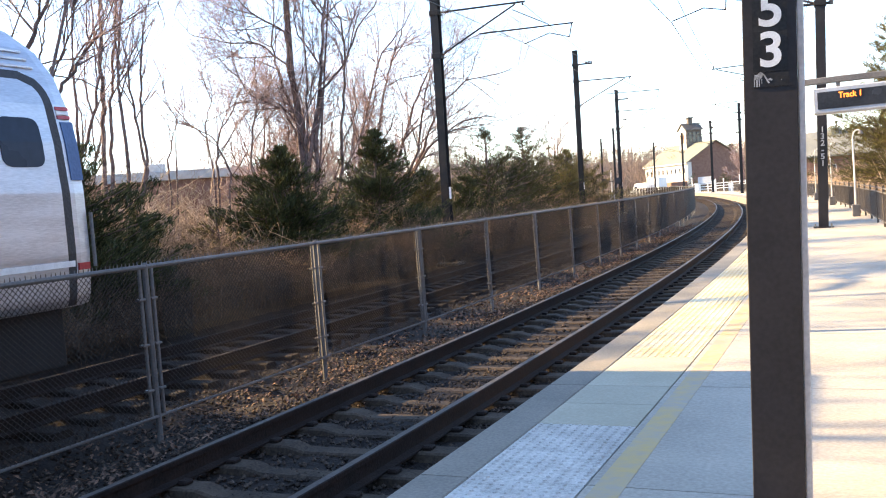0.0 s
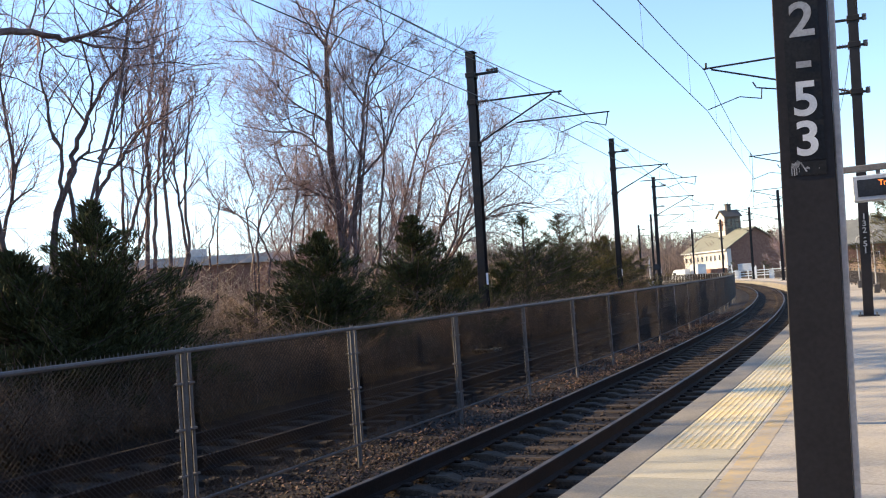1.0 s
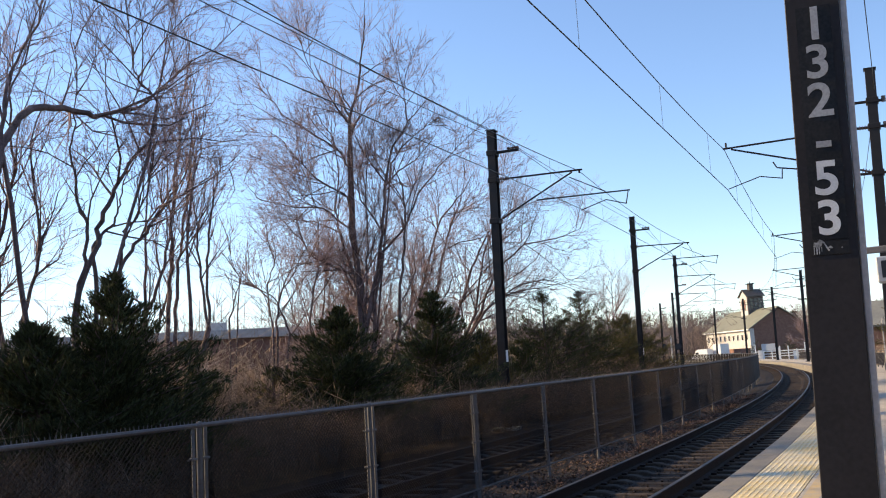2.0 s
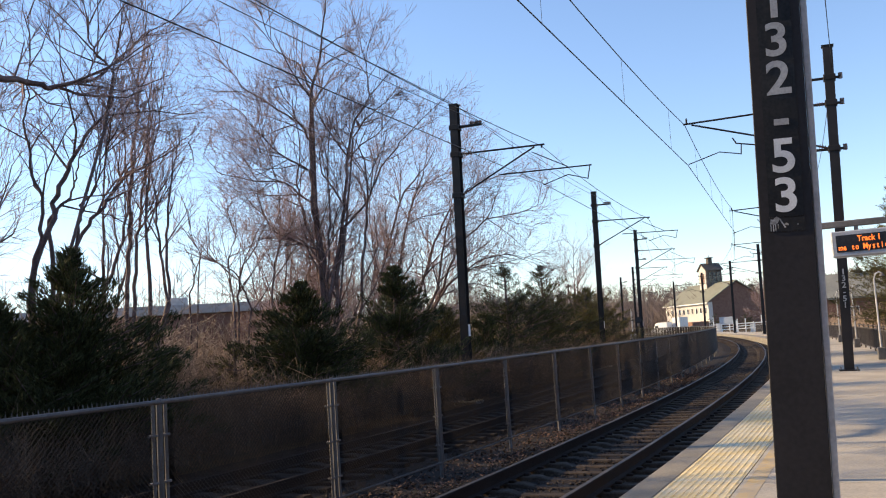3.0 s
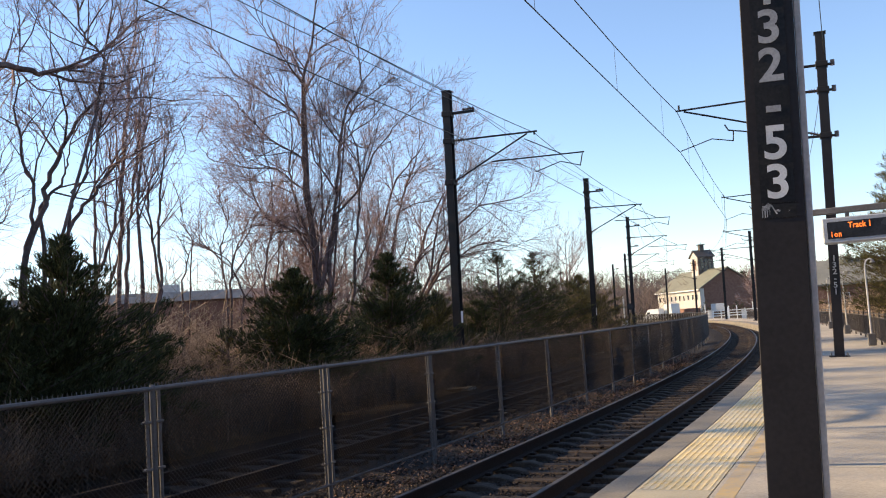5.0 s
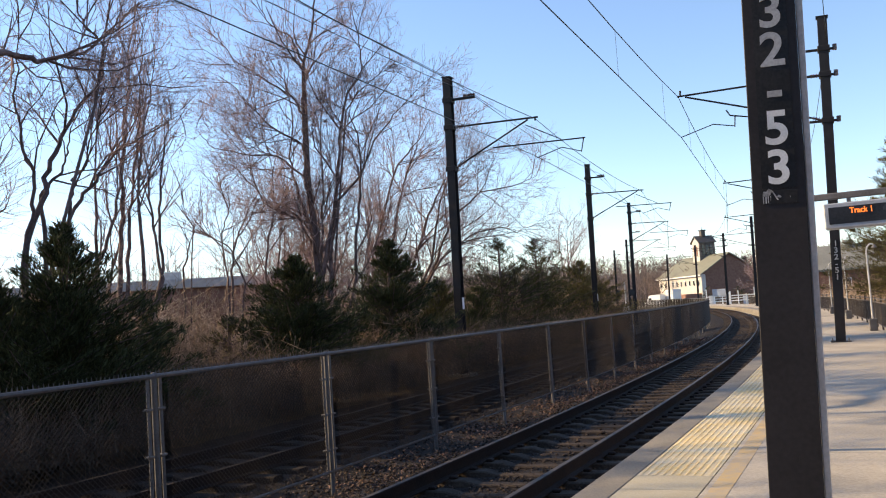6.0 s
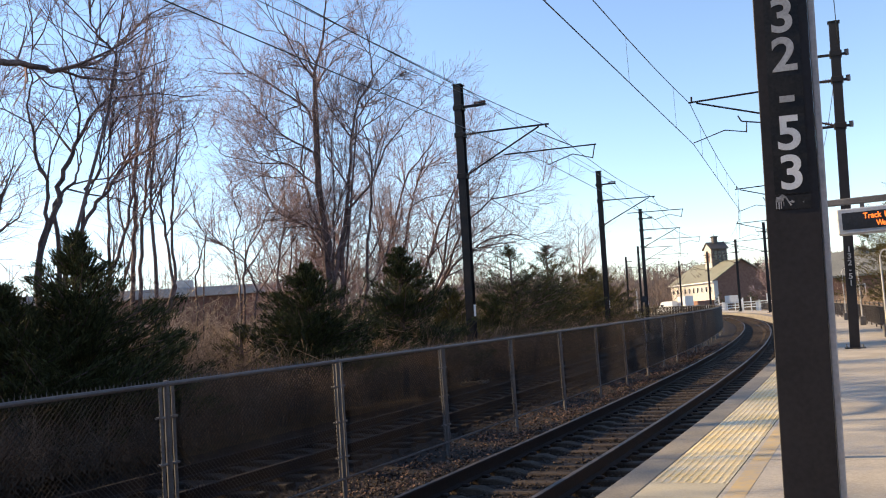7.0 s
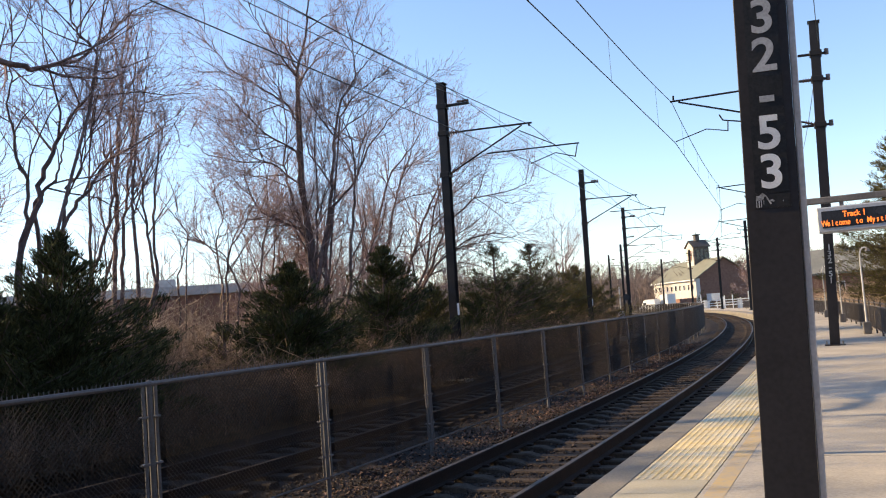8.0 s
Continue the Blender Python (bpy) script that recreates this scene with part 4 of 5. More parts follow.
cedar(10, 36.0, -14.0, 3.0, 4.6, "low dark green cedar bush", boughs=60, per=150)
# The next two stand out of view, added to keep sun off the near fence.
cedar(12, 6.2, -14.6, 4.6, 5.4, "unseen dark green cedar added to shade the fence", boughs=80, per=110)
cedar(13, 1.0, -14.4, 4.8, 5.6, "unseen dark green cedar added for shade by the far track", boughs=80, per=110)
cedar(17, 15.9, -14.7, 2.5, 2.6, "low olive-green bush among the brush", M_CEDAR2, boughs=36, per=60, ragged=0.5)
cedar(18, 18.6, -14.4, 2.1, 3.0, "low olive-green bush among the brush", M_CEDAR2, boughs=36, per=60, ragged=0.5)
cedar(8, 40.0, 3.25, 9.0, 8.0, "tall olive-green conifer behind the platform railing", M_CEDAR2, boughs=180, per=230, ragged=0.35, low=0.15)
cedar(9, 58.0, 6.5, 7.5, 6.0, "broad blue-green conifer beyond the platform railing", boughs=80, per=150)
cedar(14, 162.0, 3.0, 3.4, 4.6, "dark green shrub behind the white fence", boughs=34, per=60)
cedar(15, 164.0, 8.5, 3.1, 5.0, "dark green shrub behind the white fence", boughs=34, per=60)
build_brush()
bare_tree(20, 12.15, -15.0, "bare tree with one thick limb arching over the far track", [
    (0.13, 1.9, 0.6, [(-1.6, 2.0), (-1.4, 5.0), (-1.1, 6.4), (-0.3, 7.4), (0.6, 7.6), (1.4, 7.6), (2.1, 7.9), (2.9, 8.2), (3.6, 8.8), (4.2, 9.4), (4.9, 10.0)]),
    (0.05, 1.5, 0.5, [(2.9, 8.2), (2.3, 8.5), (2.1, 8.9), (2.0, 9.8)]),
    (0.07, 1.8, 0.5, [(-1.1, 6.4), (-0.9, 7.8), (-0.2, 9.2), (0.1, 11.0)])], kids=3, wob=0.2, first=0.3)
bare_tree(21, 13.8, -16.2, "bare twisted tree with several bent stems", [
    (0.095, 1.9, 0.55, [(0.0, 3.5), (0.5, 4.6), (0.8, 5.4), (1.0, 6.2), (1.4, 6.9), (2.2, 7.8), (2.3, 8.5), (2.5, 9.5), (2.9, 10.6)]),
    (0.07, 1.7, 0.55, [(0.6, 3.6), (0.7, 5.0), (1.0, 5.4), (1.3, 5.6), (1.6, 6.1), (1.9, 6.8), (2.2, 7.5)]),
    (0.065, 1.7, 0.55, [(0.2, 4.0), (0.3, 4.7), (0.4, 5.5), (0.2, 6.2), (0.2, 6.8), (0.3, 7.6), (0.5, 8.7), (0.3, 9.7)]),
    (0.065, 1.7, 0.55, [(1.1, 3.9), (1.1, 4.8), (1.2, 5.3), (1.5, 5.8), (1.7, 6.5), (1.9, 7.2)]),
    (0.075, 1.7, 0.55, [(1.0, 4.0), (1.9, 5.0), (2.5, 5.7), (3.2, 6.4), (3.7, 6.7), (4.8, 7.3), (5.6, 7.7)])], kids=3, up=0.08, wob=0.22, first=0.35)
bare_tree(22, 14.4, -18.4, "bare tree with several upright grey stems", [
    (0.1, 1.6, 0.5, [(-1.4, 3.3), (-1.2, 5.0), (-1.3, 7.2), (-0.9, 9.0), (-0.8, 11.5)]),
    (0.09, 1.5, 0.5, [(-0.6, 3.3), (-0.7, 5.4), (-0.3, 7.0), (-0.4, 9.2), (0.0, 11.0)]),
    (0.08, 1.4, 0.5, [(0.0, 3.3), (0.3, 5.2), (0.1, 7.4), (0.5, 9.6)]),
    (0.08, 1.4, 0.5, [(-2.2, 3.3), (-2.3, 5.6), (-1.9, 7.8), (-2.1, 10.4)])], kids=3, up=0.14, wob=0.2, first=0.3, turn=-65)
bare_tree(23, 21.3, -20.2, "clump of slender bare trees with upright twigs", [
    (0.085, 1.5, 0.4, [(-1.0, 3.4), (-0.4, 4.7), (-0.1, 5.7), (0.1, 6.7), (0.0, 7.9), (-0.1, 9.2), (-0.2, 10.6)]),
    (0.1, 1.6, 0.4, [(-0.2, 3.5), (0.0, 5.3), (0.1, 7.1), (0.3, 8.8), (0.3, 10.6), (0.6, 11.9), (0.7, 13.0)]),
    (0.085, 1.5, 0.4, [(0.1, 3.4), (0.2, 5.3), (0.3, 6.5), (0.6, 7.9), (0.8, 9.6), (1.0, 11.2)]),
    (0.085, 1.5, 0.4, [(0.7, 3.3), (0.6, 5.3), (0.6, 6.3), (0.8, 7.9), (1.1, 9.1), (1.3, 10.3)]),
    (0.075, 1.5, 0.4, [(1.2, 3.3), (1.0, 4.8), (0.9, 6.1), (0.9, 7.2), (0.7, 8.8)]),
    (0.07, 0.7, 0.45, [(1.2, 3.5), (1.1, 5.3), (1.3, 6.5), (1.5, 7.8), (1.7, 8.4), (2.2, 8.6)])], kids=2, up=0.24, wob=0.12, first=0.35, turn=-67)
bare_tree(24, 30.0, -18.3, "large bare many-stemmed tree with purple-brown twigs", [
    (0.17, 2.1, 0.6, [(0.0, 3.1), (0.0, 5.0), (-0.2, 7.0), (-0.2, 8.7), (-0.2, 10.5), (-0.1, 11.8), (0.3, 13.1), (0.5, 14.4), (0.7, 15.8)]),
    (0.06, 1.9, 0.6, [(-0.1, 11.6), (-0.5, 12.7), (-1.3, 13.3), (-1.8, 14.3), (-2.0, 15.1)]),
    (0.065, 1.9, 0.6, [(-0.2, 9.6), (-0.5, 10.3), (-1.8, 11.3), (-2.8, 12.0), (-3.4, 13.1), (-3.7, 13.7)]),
    (0.06, 1.9, 0.6, [(-0.2, 8.5), (-1.3, 9.2), (-2.3, 10.2), (-2.9, 11.1), (-3.7, 11.6)]),
    (0.065, 1.75, 0.6, [(-0.2, 7.2), (-1.3, 8.2), (-2.4, 8.3), (-3.8, 8.7), (-4.4, 9.5)]),
    (0.07, 1.75, 0.6, [(-0.1, 5.5), (-1.0, 5.9), (-1.9, 6.4), (-2.3, 7.4), (-2.4, 8.5), (-3.0, 9.5)]),
    (0.12, 1.9, 0.6, [(0.1, 3.2), (0.5, 5.0), (0.9, 6.7), (1.1, 8.4), (1.4, 10.1), (2.1, 11.2), (2.1, 12.1), (2.0, 13.0)]),
    (0.09, 1.9, 0.6, [(0.5, 4.1), (0.9, 6.3), (1.9, 7.3), (2.4, 8.5), (3.3, 9.6), (4.0, 10.2)]),
    (0.085, 1.75, 0.6, [(1.4, 3.1), (1.6, 5.6), (1.9, 7.5), (1.8, 8.8), (1.5, 9.6), (0.8, 10.9)]),
    (0.06, 1.75, 0.6, [(-2.0, 3.4), (-1.8, 5.2), (-1.6, 5.8), (-1.5, 7.3), (-1.8, 9.5)]),
    (0.05, 0.7, 0.7, [(1.4, 9.7), (2.0, 10.5), (2.9, 11.2), (3.6, 11.1)]),
    (0.09, 1.75, 0.6, [(-0.1, 5.0), (-0.6, 6.6), (-0.9, 8.1), (-0.7, 9.9), (-0.9, 11.2)]),
    (0.06, 1.75, 0.6, [(0.2, 5.0), (0.4, 7.0), (0.4, 9.0), (0.7, 11.0), (1.2, 12.6)])], kids=5, up=0.14, wob=0.2, first=0.14, turn=-68)
bare_tree(25, 39.0, -20.0, "bare spreading tree with fine arching twigs", [
    (0.1, 2.1, 0.6, [(0.6, 4.2), (1.2, 6.9), (1.6, 8.2), (2.2, 9.5), (2.6, 11.1)]),
    (0.1, 2.1, 0.6, [(1.7, 3.9), (2.5, 6.2), (3.3, 7.8), (4.2, 8.8), (5.6, 9.6)]),
    (0.09, 2.1, 0.6, [(-0.2, 4.6), (1.2, 8.8), (2.4, 10.1), (3.1, 11.2)]),
    (0.09, 2.1, 0.6, [(2.8, 4.1), (3.7, 6.2), (5.1, 7.4), (6.8, 7.6), (7.9, 8.0)]),
    (0.08, 2.1, 0.6, [(3.0, 4.3), (4.7, 5.5), (6.1, 5.7), (7.4, 5.1)]),
    (0.09, 2.1, 0.6, [(2.6, 4.1), (3.1, 6.7), (3.9, 8.9), (4.3, 10.7)])], kids=5, up=0.09, wob=0.2, first=0.1, turn=-69)
bare_tree(26, 24.7, -20.5, "small bare sapling with a forked top", [
    (0.05, 1.0, 0.5, [(0.0, 3.3), (0.2, 4.6), (0.5, 5.3), (1.6, 6.0)]), (0.035, 1.0, 0.5, [(0.5, 5.3), (0.1, 6.0), (0.1, 6.8)])], kids=-1, first=0.4)
bare_tree(27, 25.3, -19.0, "low bare tree with pale fine twigs", [
    (0.06, 1.3, 0.6, [(0.0, 3.3), (0.2, 4.7), (0.8, 5.6), (1.6, 5.7)]), (0.05, 1.3, 0.6, [(0.5, 3.2), (0.0, 4.5), (-0.7, 4.9), (-1.1, 5.2)]),
    (0.05, 1.3, 0.6, [(-0.1, 3.3), (-0.3, 4.9), (0.0, 5.8), (-0.3, 6.6)])], kids=2, first=0.2, turn=-67)
bare_tree(28, 7.0, -19.0, "bare tree with upright grey stems", [
    (0.14, 1.8, 0.55, [(0.0, 3.3), (0.4, 5.9), (0.7, 8.2), (0.9, 11.1)]), (0.12, 1.6, 0.55, [(0.5, 3.0), (2.0, 6.2), (2.6, 9.9)])], kids=4)
# Out of view; added so its stems throw shadow bands across the platform.
bare_tree(29, 3.0, -17.5, "unseen bare tree with several upright stems, added for its shadows", [
    (0.15, 1.7, 0.6, [(0.1, 3.0), (0.5, 5.8), (0.4, 8.2), (0.6, 11.0)]), (0.12, 1.6, 0.6, [(0.6, 3.0), (1.9, 5.6), (2.6, 8.6)]), (0.12, 1.6, 0.6, [(-0.4, 3.0), (-1.6, 5.6), (-2.0, 8.6)])], kids=4)
for k, (s_, o_) in enumerate(((40.5, -24.0), (17.5, -25.0), (26.6, -26.0), (47.0, -24.0), (57.0, -22.0), (10.0, -24.0))):
    bare_tree(40 + k, s_, o_, "bare grey tree in the wood behind the track", [
        (0.12, 1.7, 0.62, [(0.1, 3.2), (-0.4 + 0.3 * k % 1, 6.0), (0.2, 9.0), (0.6, 11.0)]), (0.1, 1.6, 0.62, [(0.5, 3.2), (1.6, 6.0), (2.4, 9.0)])], kids=3, up=0.2)

for k, (s_, o_) in enumerate(((31.6, -21.5), (34.2, -22.5), (36.8, -21.2), (33.0, -20.2), (44.0, -21.0))):
    lean_ = 0.5 - 0.25 * k
    bare_tree(50 + k, s_, o_, "slim bare tree with a twiggy crown beside the wood", [
        (0.07, 1.4, 0.6, [(0.1, 2.6), (lean_, 4.6), (lean_ * 1.3, 6.6), (lean_ + 0.4, 8.4)]), (0.06, 1.3, 0.6, [(-0.2, 2.6), (-0.9, 4.8), (-1.5, 7.0)]),
        (0.06, 1.3, 0.6, [(0.4, 2.6), (1.3, 4.6), (1.9, 6.8)])], kids=4, up=0.12, wob=0.2, first=0.1, turn=-68)

bare_tree(60, 72.0, -17.0, "pale bare tree with a rounded crown", [
    (0.12, 2.0, 0.6, [(0.1, 3.0), (0.4, 5.5), (0.2, 8.5)]), (0.1, 1.8, 0.6, [(1.0, 3.0), (2.2, 5.5), (3.0, 7.8)]), (0.1, 1.8, 0.6, [(-0.6, 3.0), (-2.0, 5.2), (-3.0, 7.2)])], kids=3, up=0.2)

for k, (x_, y_) in enumerate(((-24.5, 196), (-19.0, 205), (-14.5, 192), (-9.0, 201))):
    g_ = thing("bare_tree", "small brown bare tree by the station hall", "tree", pose(x_, y_, -0.6), "bare trees")
    rg_ = np.random.default_rng(70 + k)
    pl_, tw_ = [], []
    for q_ in range(4):
        grow(rg_, (0, 0, 0), (rg_.normal(0, 0.35), rg_.normal(0, 0.35), 1), 6.5 + rg_.uniform(0, 2), 0.12, 3, pl_, tw_, 0.6, 0.15, 0.17, 7)
    part("trunk", tubes("trunk", [(p_, [max(r_, 0.03) for r_ in a_]) for p_, a_ in pl_], M_BARK, 4), parent=g_)
    part("crown", tubes("crown", [(p_, [0.022 for r_ in a_]) for p_, a_ in tw_], M_TWIG, 3), parent=g_, label="tangle of brown bare twigs")

# ---- distance ----


def window_at(parent, m, w, h, name="window"):
    wn_ = part(name, block((-w / 2, -0.03, 0), (w / 2, 0.05, h)), M_GLASS, parent, "dark window pane", m)
    part("window_frame", block((-w / 2 - 0.09, -0.08, -0.09), (w / 2 + 0.09, -0.031, 0.0)), M_PAINTWHITE, wn_)
    part("window_frame", block((-w / 2 - 0.09, -0.08, h), (w / 2 + 0.09, -0.031, h + 0.09)), M_PAINTWHITE, wn_)
    for x in (-w / 2 - 0.09, w / 2):
        part("window_frame", block((x, -0.08, 0), (x + 0.09, -0.031, h)), M_PAINTWHITE, wn_)


def gable_body(x0, x1, y0, y1, low, eave, ridge, over=0.5):
    """Walls of a house whose ridge runs along y, as one closed form."""
    xm = (x0 + x1) / 2
    prof = [(x0, low), (x1, low), (x1, eave), (xm, ridge), (x0, eave)]
    fr = [Matrix.Translation((0, y, 0)) for y in (y0, y1)]
    return sweep(None, fr, prof)


def gable_roof(x0, x1, y0, y1, eave, ridge, over, thick):
    xm = (x0 + x1) / 2
    k = (ridge - eave) / (xm - x0)
    prof = [(x0 - over, eave - over * k), (xm, ridge), (x1 + over, eave - over * k), (x1 + over, eave - over * k + thick), (xm, ridge + thick), (x0 - over, eave - over * k + thick)]
    return sweep(None, [Matrix.Translation((0, y, 0)) for y in (y0 - over, y1 + over)], prof)


def build_long_building():
    """Low flat-roofed building behind the wood: brown walls under a pale roof edge."""
    t = thing("flat_roofed_building", "long low brown building with a pale grey roof edge", "building", pose(-41.1, 43.7, 0, 0, 0, 42.0))
    part("wall", block((-40, 0, -0.7), (8.5, 18, 4.25)), M_BRICK, t, "brown brick wall")
    part("roof_edge", block((-40.3, -0.3, 4.25), (8.8, 18.3, 4.85), 0.03), M_METAL_ROOF, t, "pale grey metal roof edge")
    part("roof_unit", block((-0.4, 2.0, 4.85), (1.0, 3.6, 5.45), 0.05), M_METAL_ROOF, t, "grey roof ventilator box")
    for k in range(11):
        part("pilaster", block((-40.5 + k * 4.8, -0.12, -0.7), (-40.1 + k * 4.8, 0.0, 4.24)), M_BRICK, t)
    return t


def build_station_house():
    """Gabled hall with a square cupola, a row of windows and a low porch."""
    u, v = Vector((-0.6, 0.8, 0)), Vector((0.8, 0.6, 0))
    m = Matrix(((v.x, u.x, 0, -41.5), (v.y, u.y, 0, 226.3), (0, 0, 1, 0), (0, 0, 0, 1)))
    t = thing("station_hall", "large gabled hall with green-grey roof, pale side and square cupola", "building", m)
    W, L = 15.0, 25.0
    vs, fs = gable_body(0, W, 0, L, -0.7, 6.6, 11.3)
    part("wall", mesh_of("wall", vs, fs, M_BRICK), parent=t, label="red-brown brick wall")
    part("side_cladding", block((-0.12, -0.05, -0.6), (-0.002, L, 6.55)), M_SIDING, t, "sunlit pale cream cladding")
    part("corner_pilaster", block((-0.2, -0.14, -0.6), (0.9, -0.002, 6.5)), M_SIDING, t, "pale corner pilaster")
    vs, fs = gable_roof(0, W, 0, L, 6.6, 11.3, 0.6, 0.25)
    part("roof", mesh_of("roof", vs, fs, M_ROOF), parent=t, label="green-grey shingled roof")
    part("eave_band", block((-0.7, -0.5, 6.1), (-0.55, L + 0.5, 6.4)), M_PAINTWHITE, t, "white eave board")
    for k in range(10):
        window_at(t, Matrix.Translation((-0.16, 1.6 + k * 2.4, 3.9)) @ Matrix.Rotation(radians(-90), 4, "Z"), 0.75, 1.25)
    ridge_across = Matrix.Translation((7.4, 12.5, 0)) @ Matrix.Rotation(radians(90), 4, "Z")
    tw = part("cupola", mesh_of("cupola", *gable_body(-2.1, 2.1, -2.1, 2.1, 8.6, 15.0, 16.5), M_CUPOLA), parent=t, label="square grey-brown cupola with a pale gabled face", m=ridge_across)
    part("cupola_face", mesh_of("cupola_face", *sweep(None, [Matrix.Translation((0, y, 0)) for y in (2.102, 2.2)], [(-1.9, 9.6), (1.9, 9.6), (1.9, 14.95), (0, 16.3), (-1.9, 14.95)]), M_SIDING), parent=tw, label="pale cream cupola face")
    part("cupola_roof", mesh_of("cupola_roof", *gable_roof(-2.1, 2.1, -2.1, 2.1, 15.0, 16.5, 0.4, 0.25), M_RAILING), parent=tw, label="dark pitched cupola roof")
    part("lantern", block((-0.6, -0.6, 16.4), (0.6, 0.6, 18.0), 0.1), M_RAILING, tw, "dark lantern on the cupola")
    part("lantern_cap", block((-0.85, -0.85, 18.0), (0.85, 0.85, 18.25), 0.1), M_RAILING, tw)
    part("lantern_spike", rod(bmesh.new(), (0, 0, 18.25), (0, 0, 18.9), 0.12, 6, 0.04), M_RAILING, tw)
    for q in (-1.1, 0.0, 1.1):
        part("louvre", block((-2.18, q - 0.36, 11.6), (-2.102, q + 0.36, 14.2)), M_GLASS, tw, "dark louvred opening")
    for q in (-0.7, 0.7):
        part("louvre", block((q - 0.33, 2.202, 11.8), (q + 0.33, 2.27, 14.0)), M_BRICK, tw, "red-brown shuttered opening")
    part("lean_to", block((-2.6, 0.5, -0.7), (-0.13, 9.0, 1.9)), M_BRICK, t, "low brown lean-to")
    return t


def build_grey_house():
    """House with a steep grey roof and a chimney beyond the platform railing."""
    t = thing("grey_house", "house with a wide grey roof and a short grey chimney", "house", pose(3.5, 109, 0, 0, 0, 93))
    part("wall", mesh_of("wall", *gable_body(0, 9, 0, 11, -0.7, 3.5, 6.0), M_BRICK), parent=t)
    roof = part("roof", mesh_of("roof", *gable_roof(0, 9, 0, 11, 3.5, 6.0, 0.5, 0.2), M_SHINGLE), parent=t, label="grey shingled roof")
    part("chimney", block((3.6, 7.0, 4.6), (4.4, 7.8, 6.5), 0.03), M_SHINGLE, roof, "grey chimney")
    for y_ in (3.0, 8.0):
        window_at(t, Matrix.Translation((-0.02, y_, 1.0)) @ Matrix.Rotation(radians(-90), 4, "Z"), 0.8, 1.3)
    return t


def build_white_fence():
    """White gate and post-and-rail fence at the crossing beyond the platform."""
    f = thing("white_fence", "white post-and-rail fence at the crossing", "fence", pose(-27.0, 150, 0, 0, 0, -6))
    for k in range(8):
        part("post", block((k * 1.25 - 0.07, -0.07, -0.7), (k * 1.25 + 0.07, 0.07, 1.35 + (0.9 if k in (0, 6) else 0.5 if k in (3, 4) else 0)), 0.02), M_PAINTWHITE, f)
    for z in (0.25, 0.65, 1.05):
        part("rail", block((0.07, -0.04, z), (8.7, 0.04, z + 0.14), 0.01), M_PAINTWHITE, f)
    part("sign_board", block((1.0, -0.12, 1.2), (3.1, -0.06, 2.3), 0.02), M_SIGN, f, "pale grey board fixed to the fence")
    for k in range(5):
        c = thing("signal_cabinet", "pale grey trackside cabinet on short legs", "cabinet", pose(-29.5 + k * 2.6, 153.5 + 0.4 * k, -0.6), "trackside cabinets")
        part("body", block((-0.35, -0.3, 0.2), (0.35, 0.3, 1.5 + 0.35 * (k % 3)), 0.03), M_PAINTWHITE, c)
        part("cap", block((-0.4, -0.35, 1.5 + 0.35 * (k % 3)), (0.4, 0.35, 1.58 + 0.35 * (k % 3)), 0.02), M_SIGN, c)
        part("leg", block((-0.3, -0.25, 0), (0.3, 0.25, 0.2)), M_SIGN, c)


def build_car(x, y, turn, paint, label):
    t = thing("car", label, "car", pose(x, y, -0.6, 0, 0, turn), "parked cars")
    prof = [(-2.2, 0.35), (2.2, 0.35), (2.25, 0.8), (1.4, 1.0), (0.8, 1.55), (-1.2, 1.6), (-1.9, 1.05), (-2.25, 0.95)]
    vs, fs = sweep(None, [Matrix.Translation((0, y_, 0)) for y_ in (-0.85, -0.8, 0.8, 0.85)], prof)
    part("body", mesh_of("body", vs, fs, paint), parent=t)
    for y_ in (-0.87, 0.852):
        part("side_window", block((-1.3, y_, 1.05), (0.8, y_ + 0.018, 1.45)), M_GLASS, t)
    for x_ in (-1.4, 1.4):
        for y_ in (-0.86, 0.66):
            part("wheel", rod(bmesh.new(), (x_, y_, 0.33), (x_, y_ + 0.2, 0.33), 0.33, 14), M_DARKTRIM, t)


def build_box_truck(x, y, turn):
    t = thing("box_truck", "white box truck parked before the station hall", "truck", pose(x, y, -0.6, 0, 0, turn), "parked cars")
    part("cargo_box", block((-2.2, -1.1, 0.8), (1.9, 1.1, 3.9), 0.04), M_CARPAINT, t)
    cab = part("cab", mesh_of("cab", *sweep(None, [Matrix.Translation((0, q, 0)) for q in (-1.0, 1.0)], [(1.95, 0.5), (3.6, 0.5), (3.65, 1.3), (3.0, 1.5), (2.6, 2.5), (1.95, 2.6)]), M_CARPAINT), parent=t)
    for q in (-1.02, 1.0):
        part("side_window", block((2.1, q, 1.5), (2.75, q + 0.02, 2.2)), M_GLASS, cab)
    part("chassis", block((-2.1, -0.8, 0.45), (3.4, 0.8, 0.79)), M_UNDER, t)
    for x_ in (-1.3, 2.7):
        for y_ in (-1.05, 0.8):
            part("wheel", rod(bmesh.new(), (x_, y_, 0.42), (x_, y_ + 0.25, 0.42), 0.42, 14), M_DARKTRIM, t)


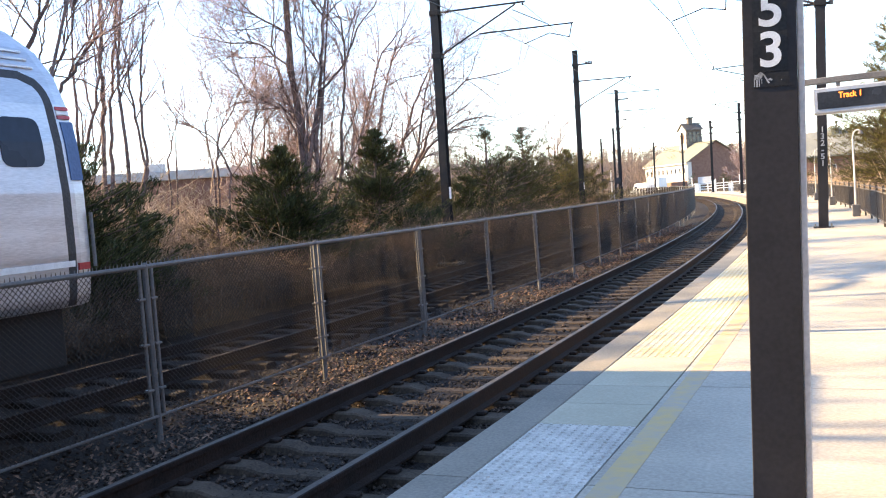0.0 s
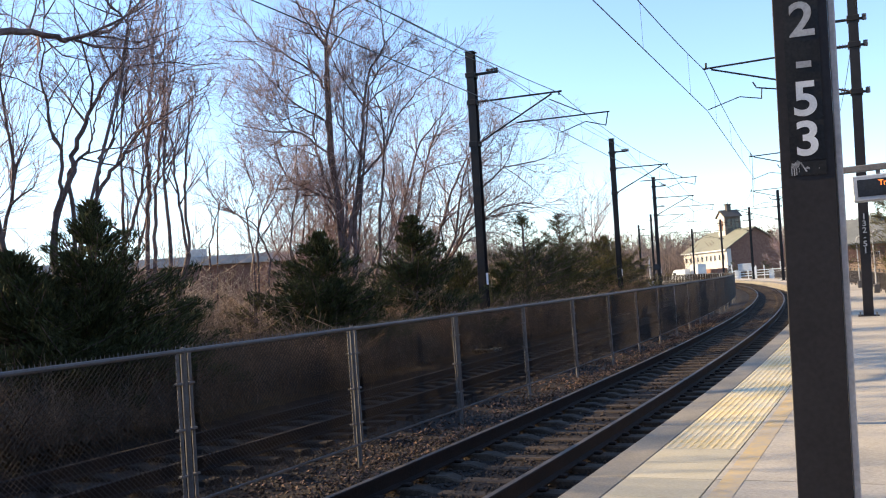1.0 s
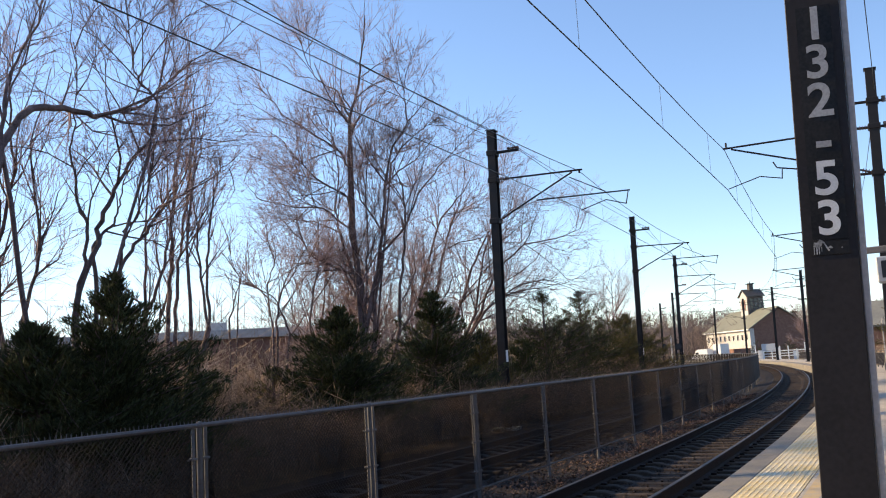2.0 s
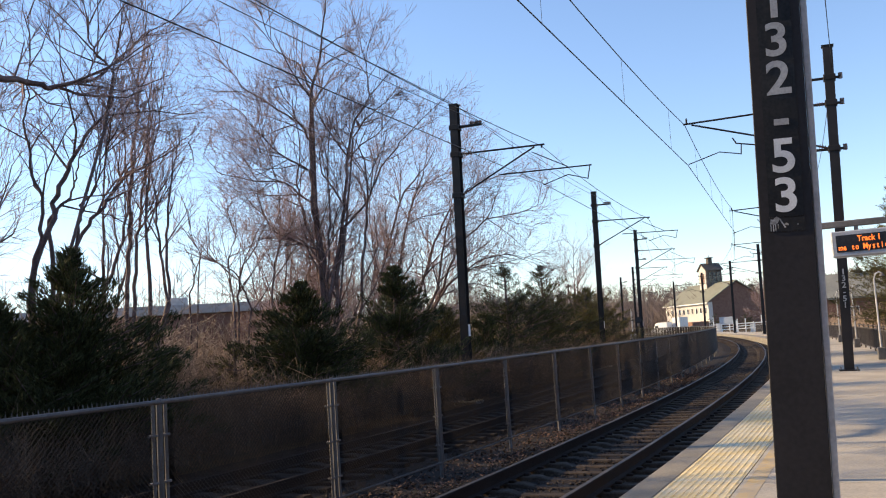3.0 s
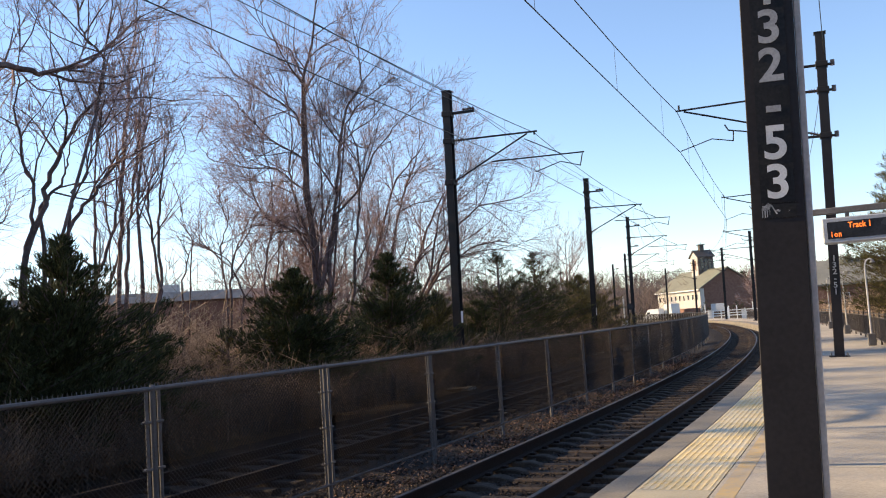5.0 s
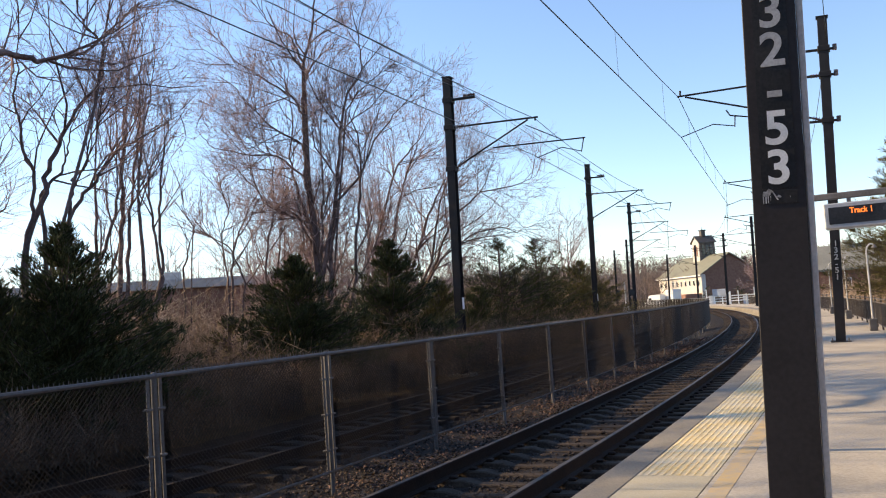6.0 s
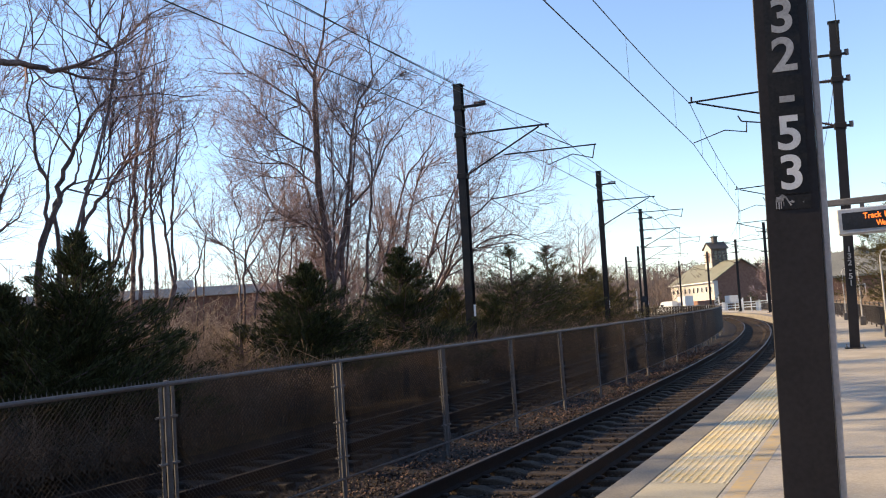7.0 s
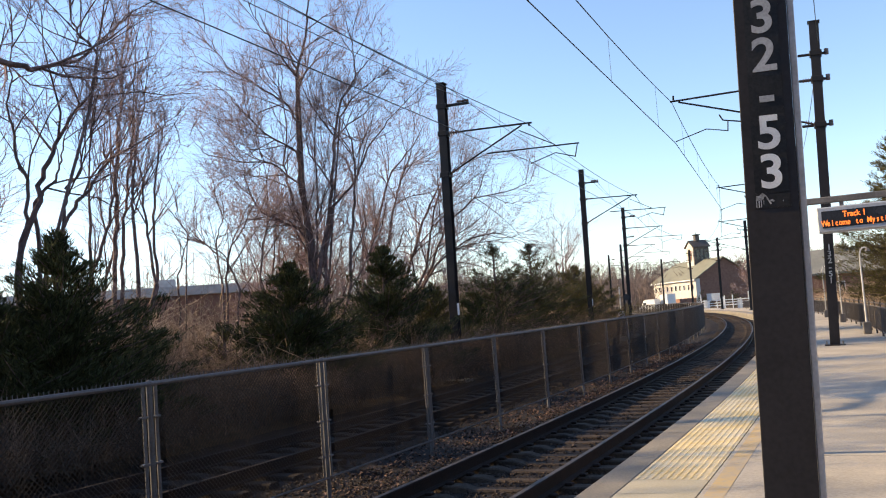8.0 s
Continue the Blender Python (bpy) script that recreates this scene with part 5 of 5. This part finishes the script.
def build_van(x, y, turn):
    t = thing("van", "white high-roofed van parked beside the box truck", "van", pose(x, y, -0.6, 0, 0, turn), "parked cars")
    prof = [(-2.6, 0.4), (2.5, 0.4), (2.6, 1.1), (1.9, 1.35), (1.2, 2.5), (0.6, 2.85), (-2.5, 2.9), (-2.62, 1.2)]
    part("body", mesh_of("body", *sweep(None, [Matrix.Translation((0, q, 0)) for q in (-0.98, -0.92, 0.92, 0.98)], prof), M_CARPAINT), parent=t)
    for q in (-1.0, 0.982):
        part("side_window", block((0.3, q, 1.5), (1.3, q + 0.018, 2.15)), M_GLASS, t)
    for x_ in (-1.7, 1.7):
        for y_ in (-0.99, 0.78):
            part("wheel", rod(bmesh.new(), (x_, y_, 0.36), (x_, y_ + 0.22, 0.36), 0.36, 14), M_DARKTRIM, t)


def build_crossing_signal():
    """Flasher post of the level crossing: a mast, a cross bar with two lamp hoods and a base box."""
    t = thing("crossing_signal", "grey level crossing flasher post with two dark lamp hoods", "signal", pose(-18.5, 69.0, -0.6, 0, 0, 14))
    part("pole", rod(bmesh.new(), (0, 0, 0), (0, 0, 3.6), 0.06, 10), M_CONDUIT, t)
    part("cross_bar", rod(bmesh.new(), (-0.62, -0.08, 2.75), (0.62, -0.08, 2.75), 0.03, 8), M_DARKTRIM, t)
    for x in (-0.5, 0.5):
        lamp = part("backing_disc", rod(bmesh.new(), (x, -0.1, 2.75), (x, -0.13, 2.75), 0.25, 18), M_DARKTRIM, t)
        part("hood", rod(bmesh.new(), (x, -0.13, 2.75), (x, -0.36, 2.75), 0.12, 12), M_DARKTRIM, lamp)
    part("gate_box", block((-0.25, -0.2, 1.0), (0.25, 0.25, 1.7), 0.03), M_CONDUIT, t)
    part("base", block((-0.25, -0.25, 0.0), (0.25, 0.25, 0.4), 0.03), M_COPING, t)


def build_far_woods():
    """Leafless woods and a few pines on the rise behind the station."""
    rng = np.random.default_rng(5)
    vs, fs = [], []
    n, k = 46, 10
    for j in range(k):
        for i in range(n):
            x = -230 + 340 * i / (n - 1)
            y = 262 + 20 * j
            vs.append((x, y, -0.8 + 15.5 * (j / (k - 1)) ** 0.8 * (0.8 + 0.4 * noise.noise((x * 0.012, 3, 0)))))
    for j in range(k - 1):
        for i in range(n - 1):
            a = j * n + i
            fs.append((a, a + 1, a + n + 1, a + n))
    tagged(new("wooded_hill", mesh_of("wooded_hill", vs, fs, M_GROUND, True)), "low brown hill behind the station", "hill", kind="structure")

    def rise(x, y):
        j = min(max((y - 262) / 180, 0), 1)
        return -0.8 + 15.5 * j ** 0.8 * (0.8 + 0.4 * noise.noise((x * 0.012, 3, 0)))

    polys = []
    for q in range(3000):
        x, y = rng.uniform(-220, 100), (236 if x < -62 else 258) + 175 * rng.uniform(0, 1) ** 1.5
        h = rng.uniform(6, 11)
        p = np.array((x, y, rise(x, y) - 0.3))
        polys.append(([p, p + (rng.normal(0, 0.2), 0, h)], [0.13, 0.05]))
        for w in range(10):
            z = rng.uniform(0.3, 0.95) * h
            a = rng.uniform(0, 6.28)
            l = (1 - 0.55 * z / h) * h * 0.33
            polys.append(([p + (0, 0, z), p + (math.cos(a) * l, math.sin(a) * l, z + l * 1.1)], [0.075, 0.03]))
    # a nearer belt beyond the thicket, along the inside of the curve
    for q in range(620):
        g = arc(rng.uniform(52, 150), rng.uniform(-60, -25), -0.4)
        h = rng.uniform(4.5, 9)
        p = np.array(g)
        polys.append(([p, p + (rng.normal(0, 0.3), rng.normal(0, 0.3), h)], [0.07, 0.02]))
        for w in range(14):
            z = rng.uniform(0.15, 0.95) * h
            a = rng.uniform(0, 6.28)
            l = (1 - 0.55 * z / h) * h * rng.uniform(0.15, 0.4)
            polys.append(([p + (0, 0, z), p + (math.cos(a) * l, math.sin(a) * l, z + l)], [0.028, 0.012]))
    tagged(new("far_woods", tubes("far_woods", polys, M_WOODS, 3)), "grey-brown leafless woods on the hill", "woods", kind="stuff")
    for q in range(9):
        x = rng.uniform(-60, 40)
        y = rng.uniform(290, 360)
        cs = []
        h = rng.uniform(9, 13)
        for w in range(260):
            z = rng.uniform(0.25, 1.0)
            l = (1.05 - z) * h * 0.3 * math.sqrt(rng.uniform(0, 1))
            a = rng.uniform(0, 6.28)
            cs.append((math.cos(a) * l, math.sin(a) * l, z * h))
        t = thing("pine_tree", "dark green pine tree on the wooded hill", "tree", pose(x, y, rise(x, y)), "far pines")
        part("trunk", tubes("trunk", [([(0, 0, -0.3), (0, 0, h * 0.95)], [0.2, 0.05])], M_BARK, 5), parent=t)
        part("crown", leaf_mesh("crown", rng, cs, 1.0, M_EVERGREEN), parent=t)


build_long_building()
build_station_house()
build_grey_house()
build_white_fence()
build_van(-53.2, 226.0, 150)
build_box_truck(-48.6, 225.6, 127)
build_car(-43.5, 219.5, 20, M_CARDARK, "dark parked car before the station hall")
build_crossing_signal()
build_far_woods()

motions()
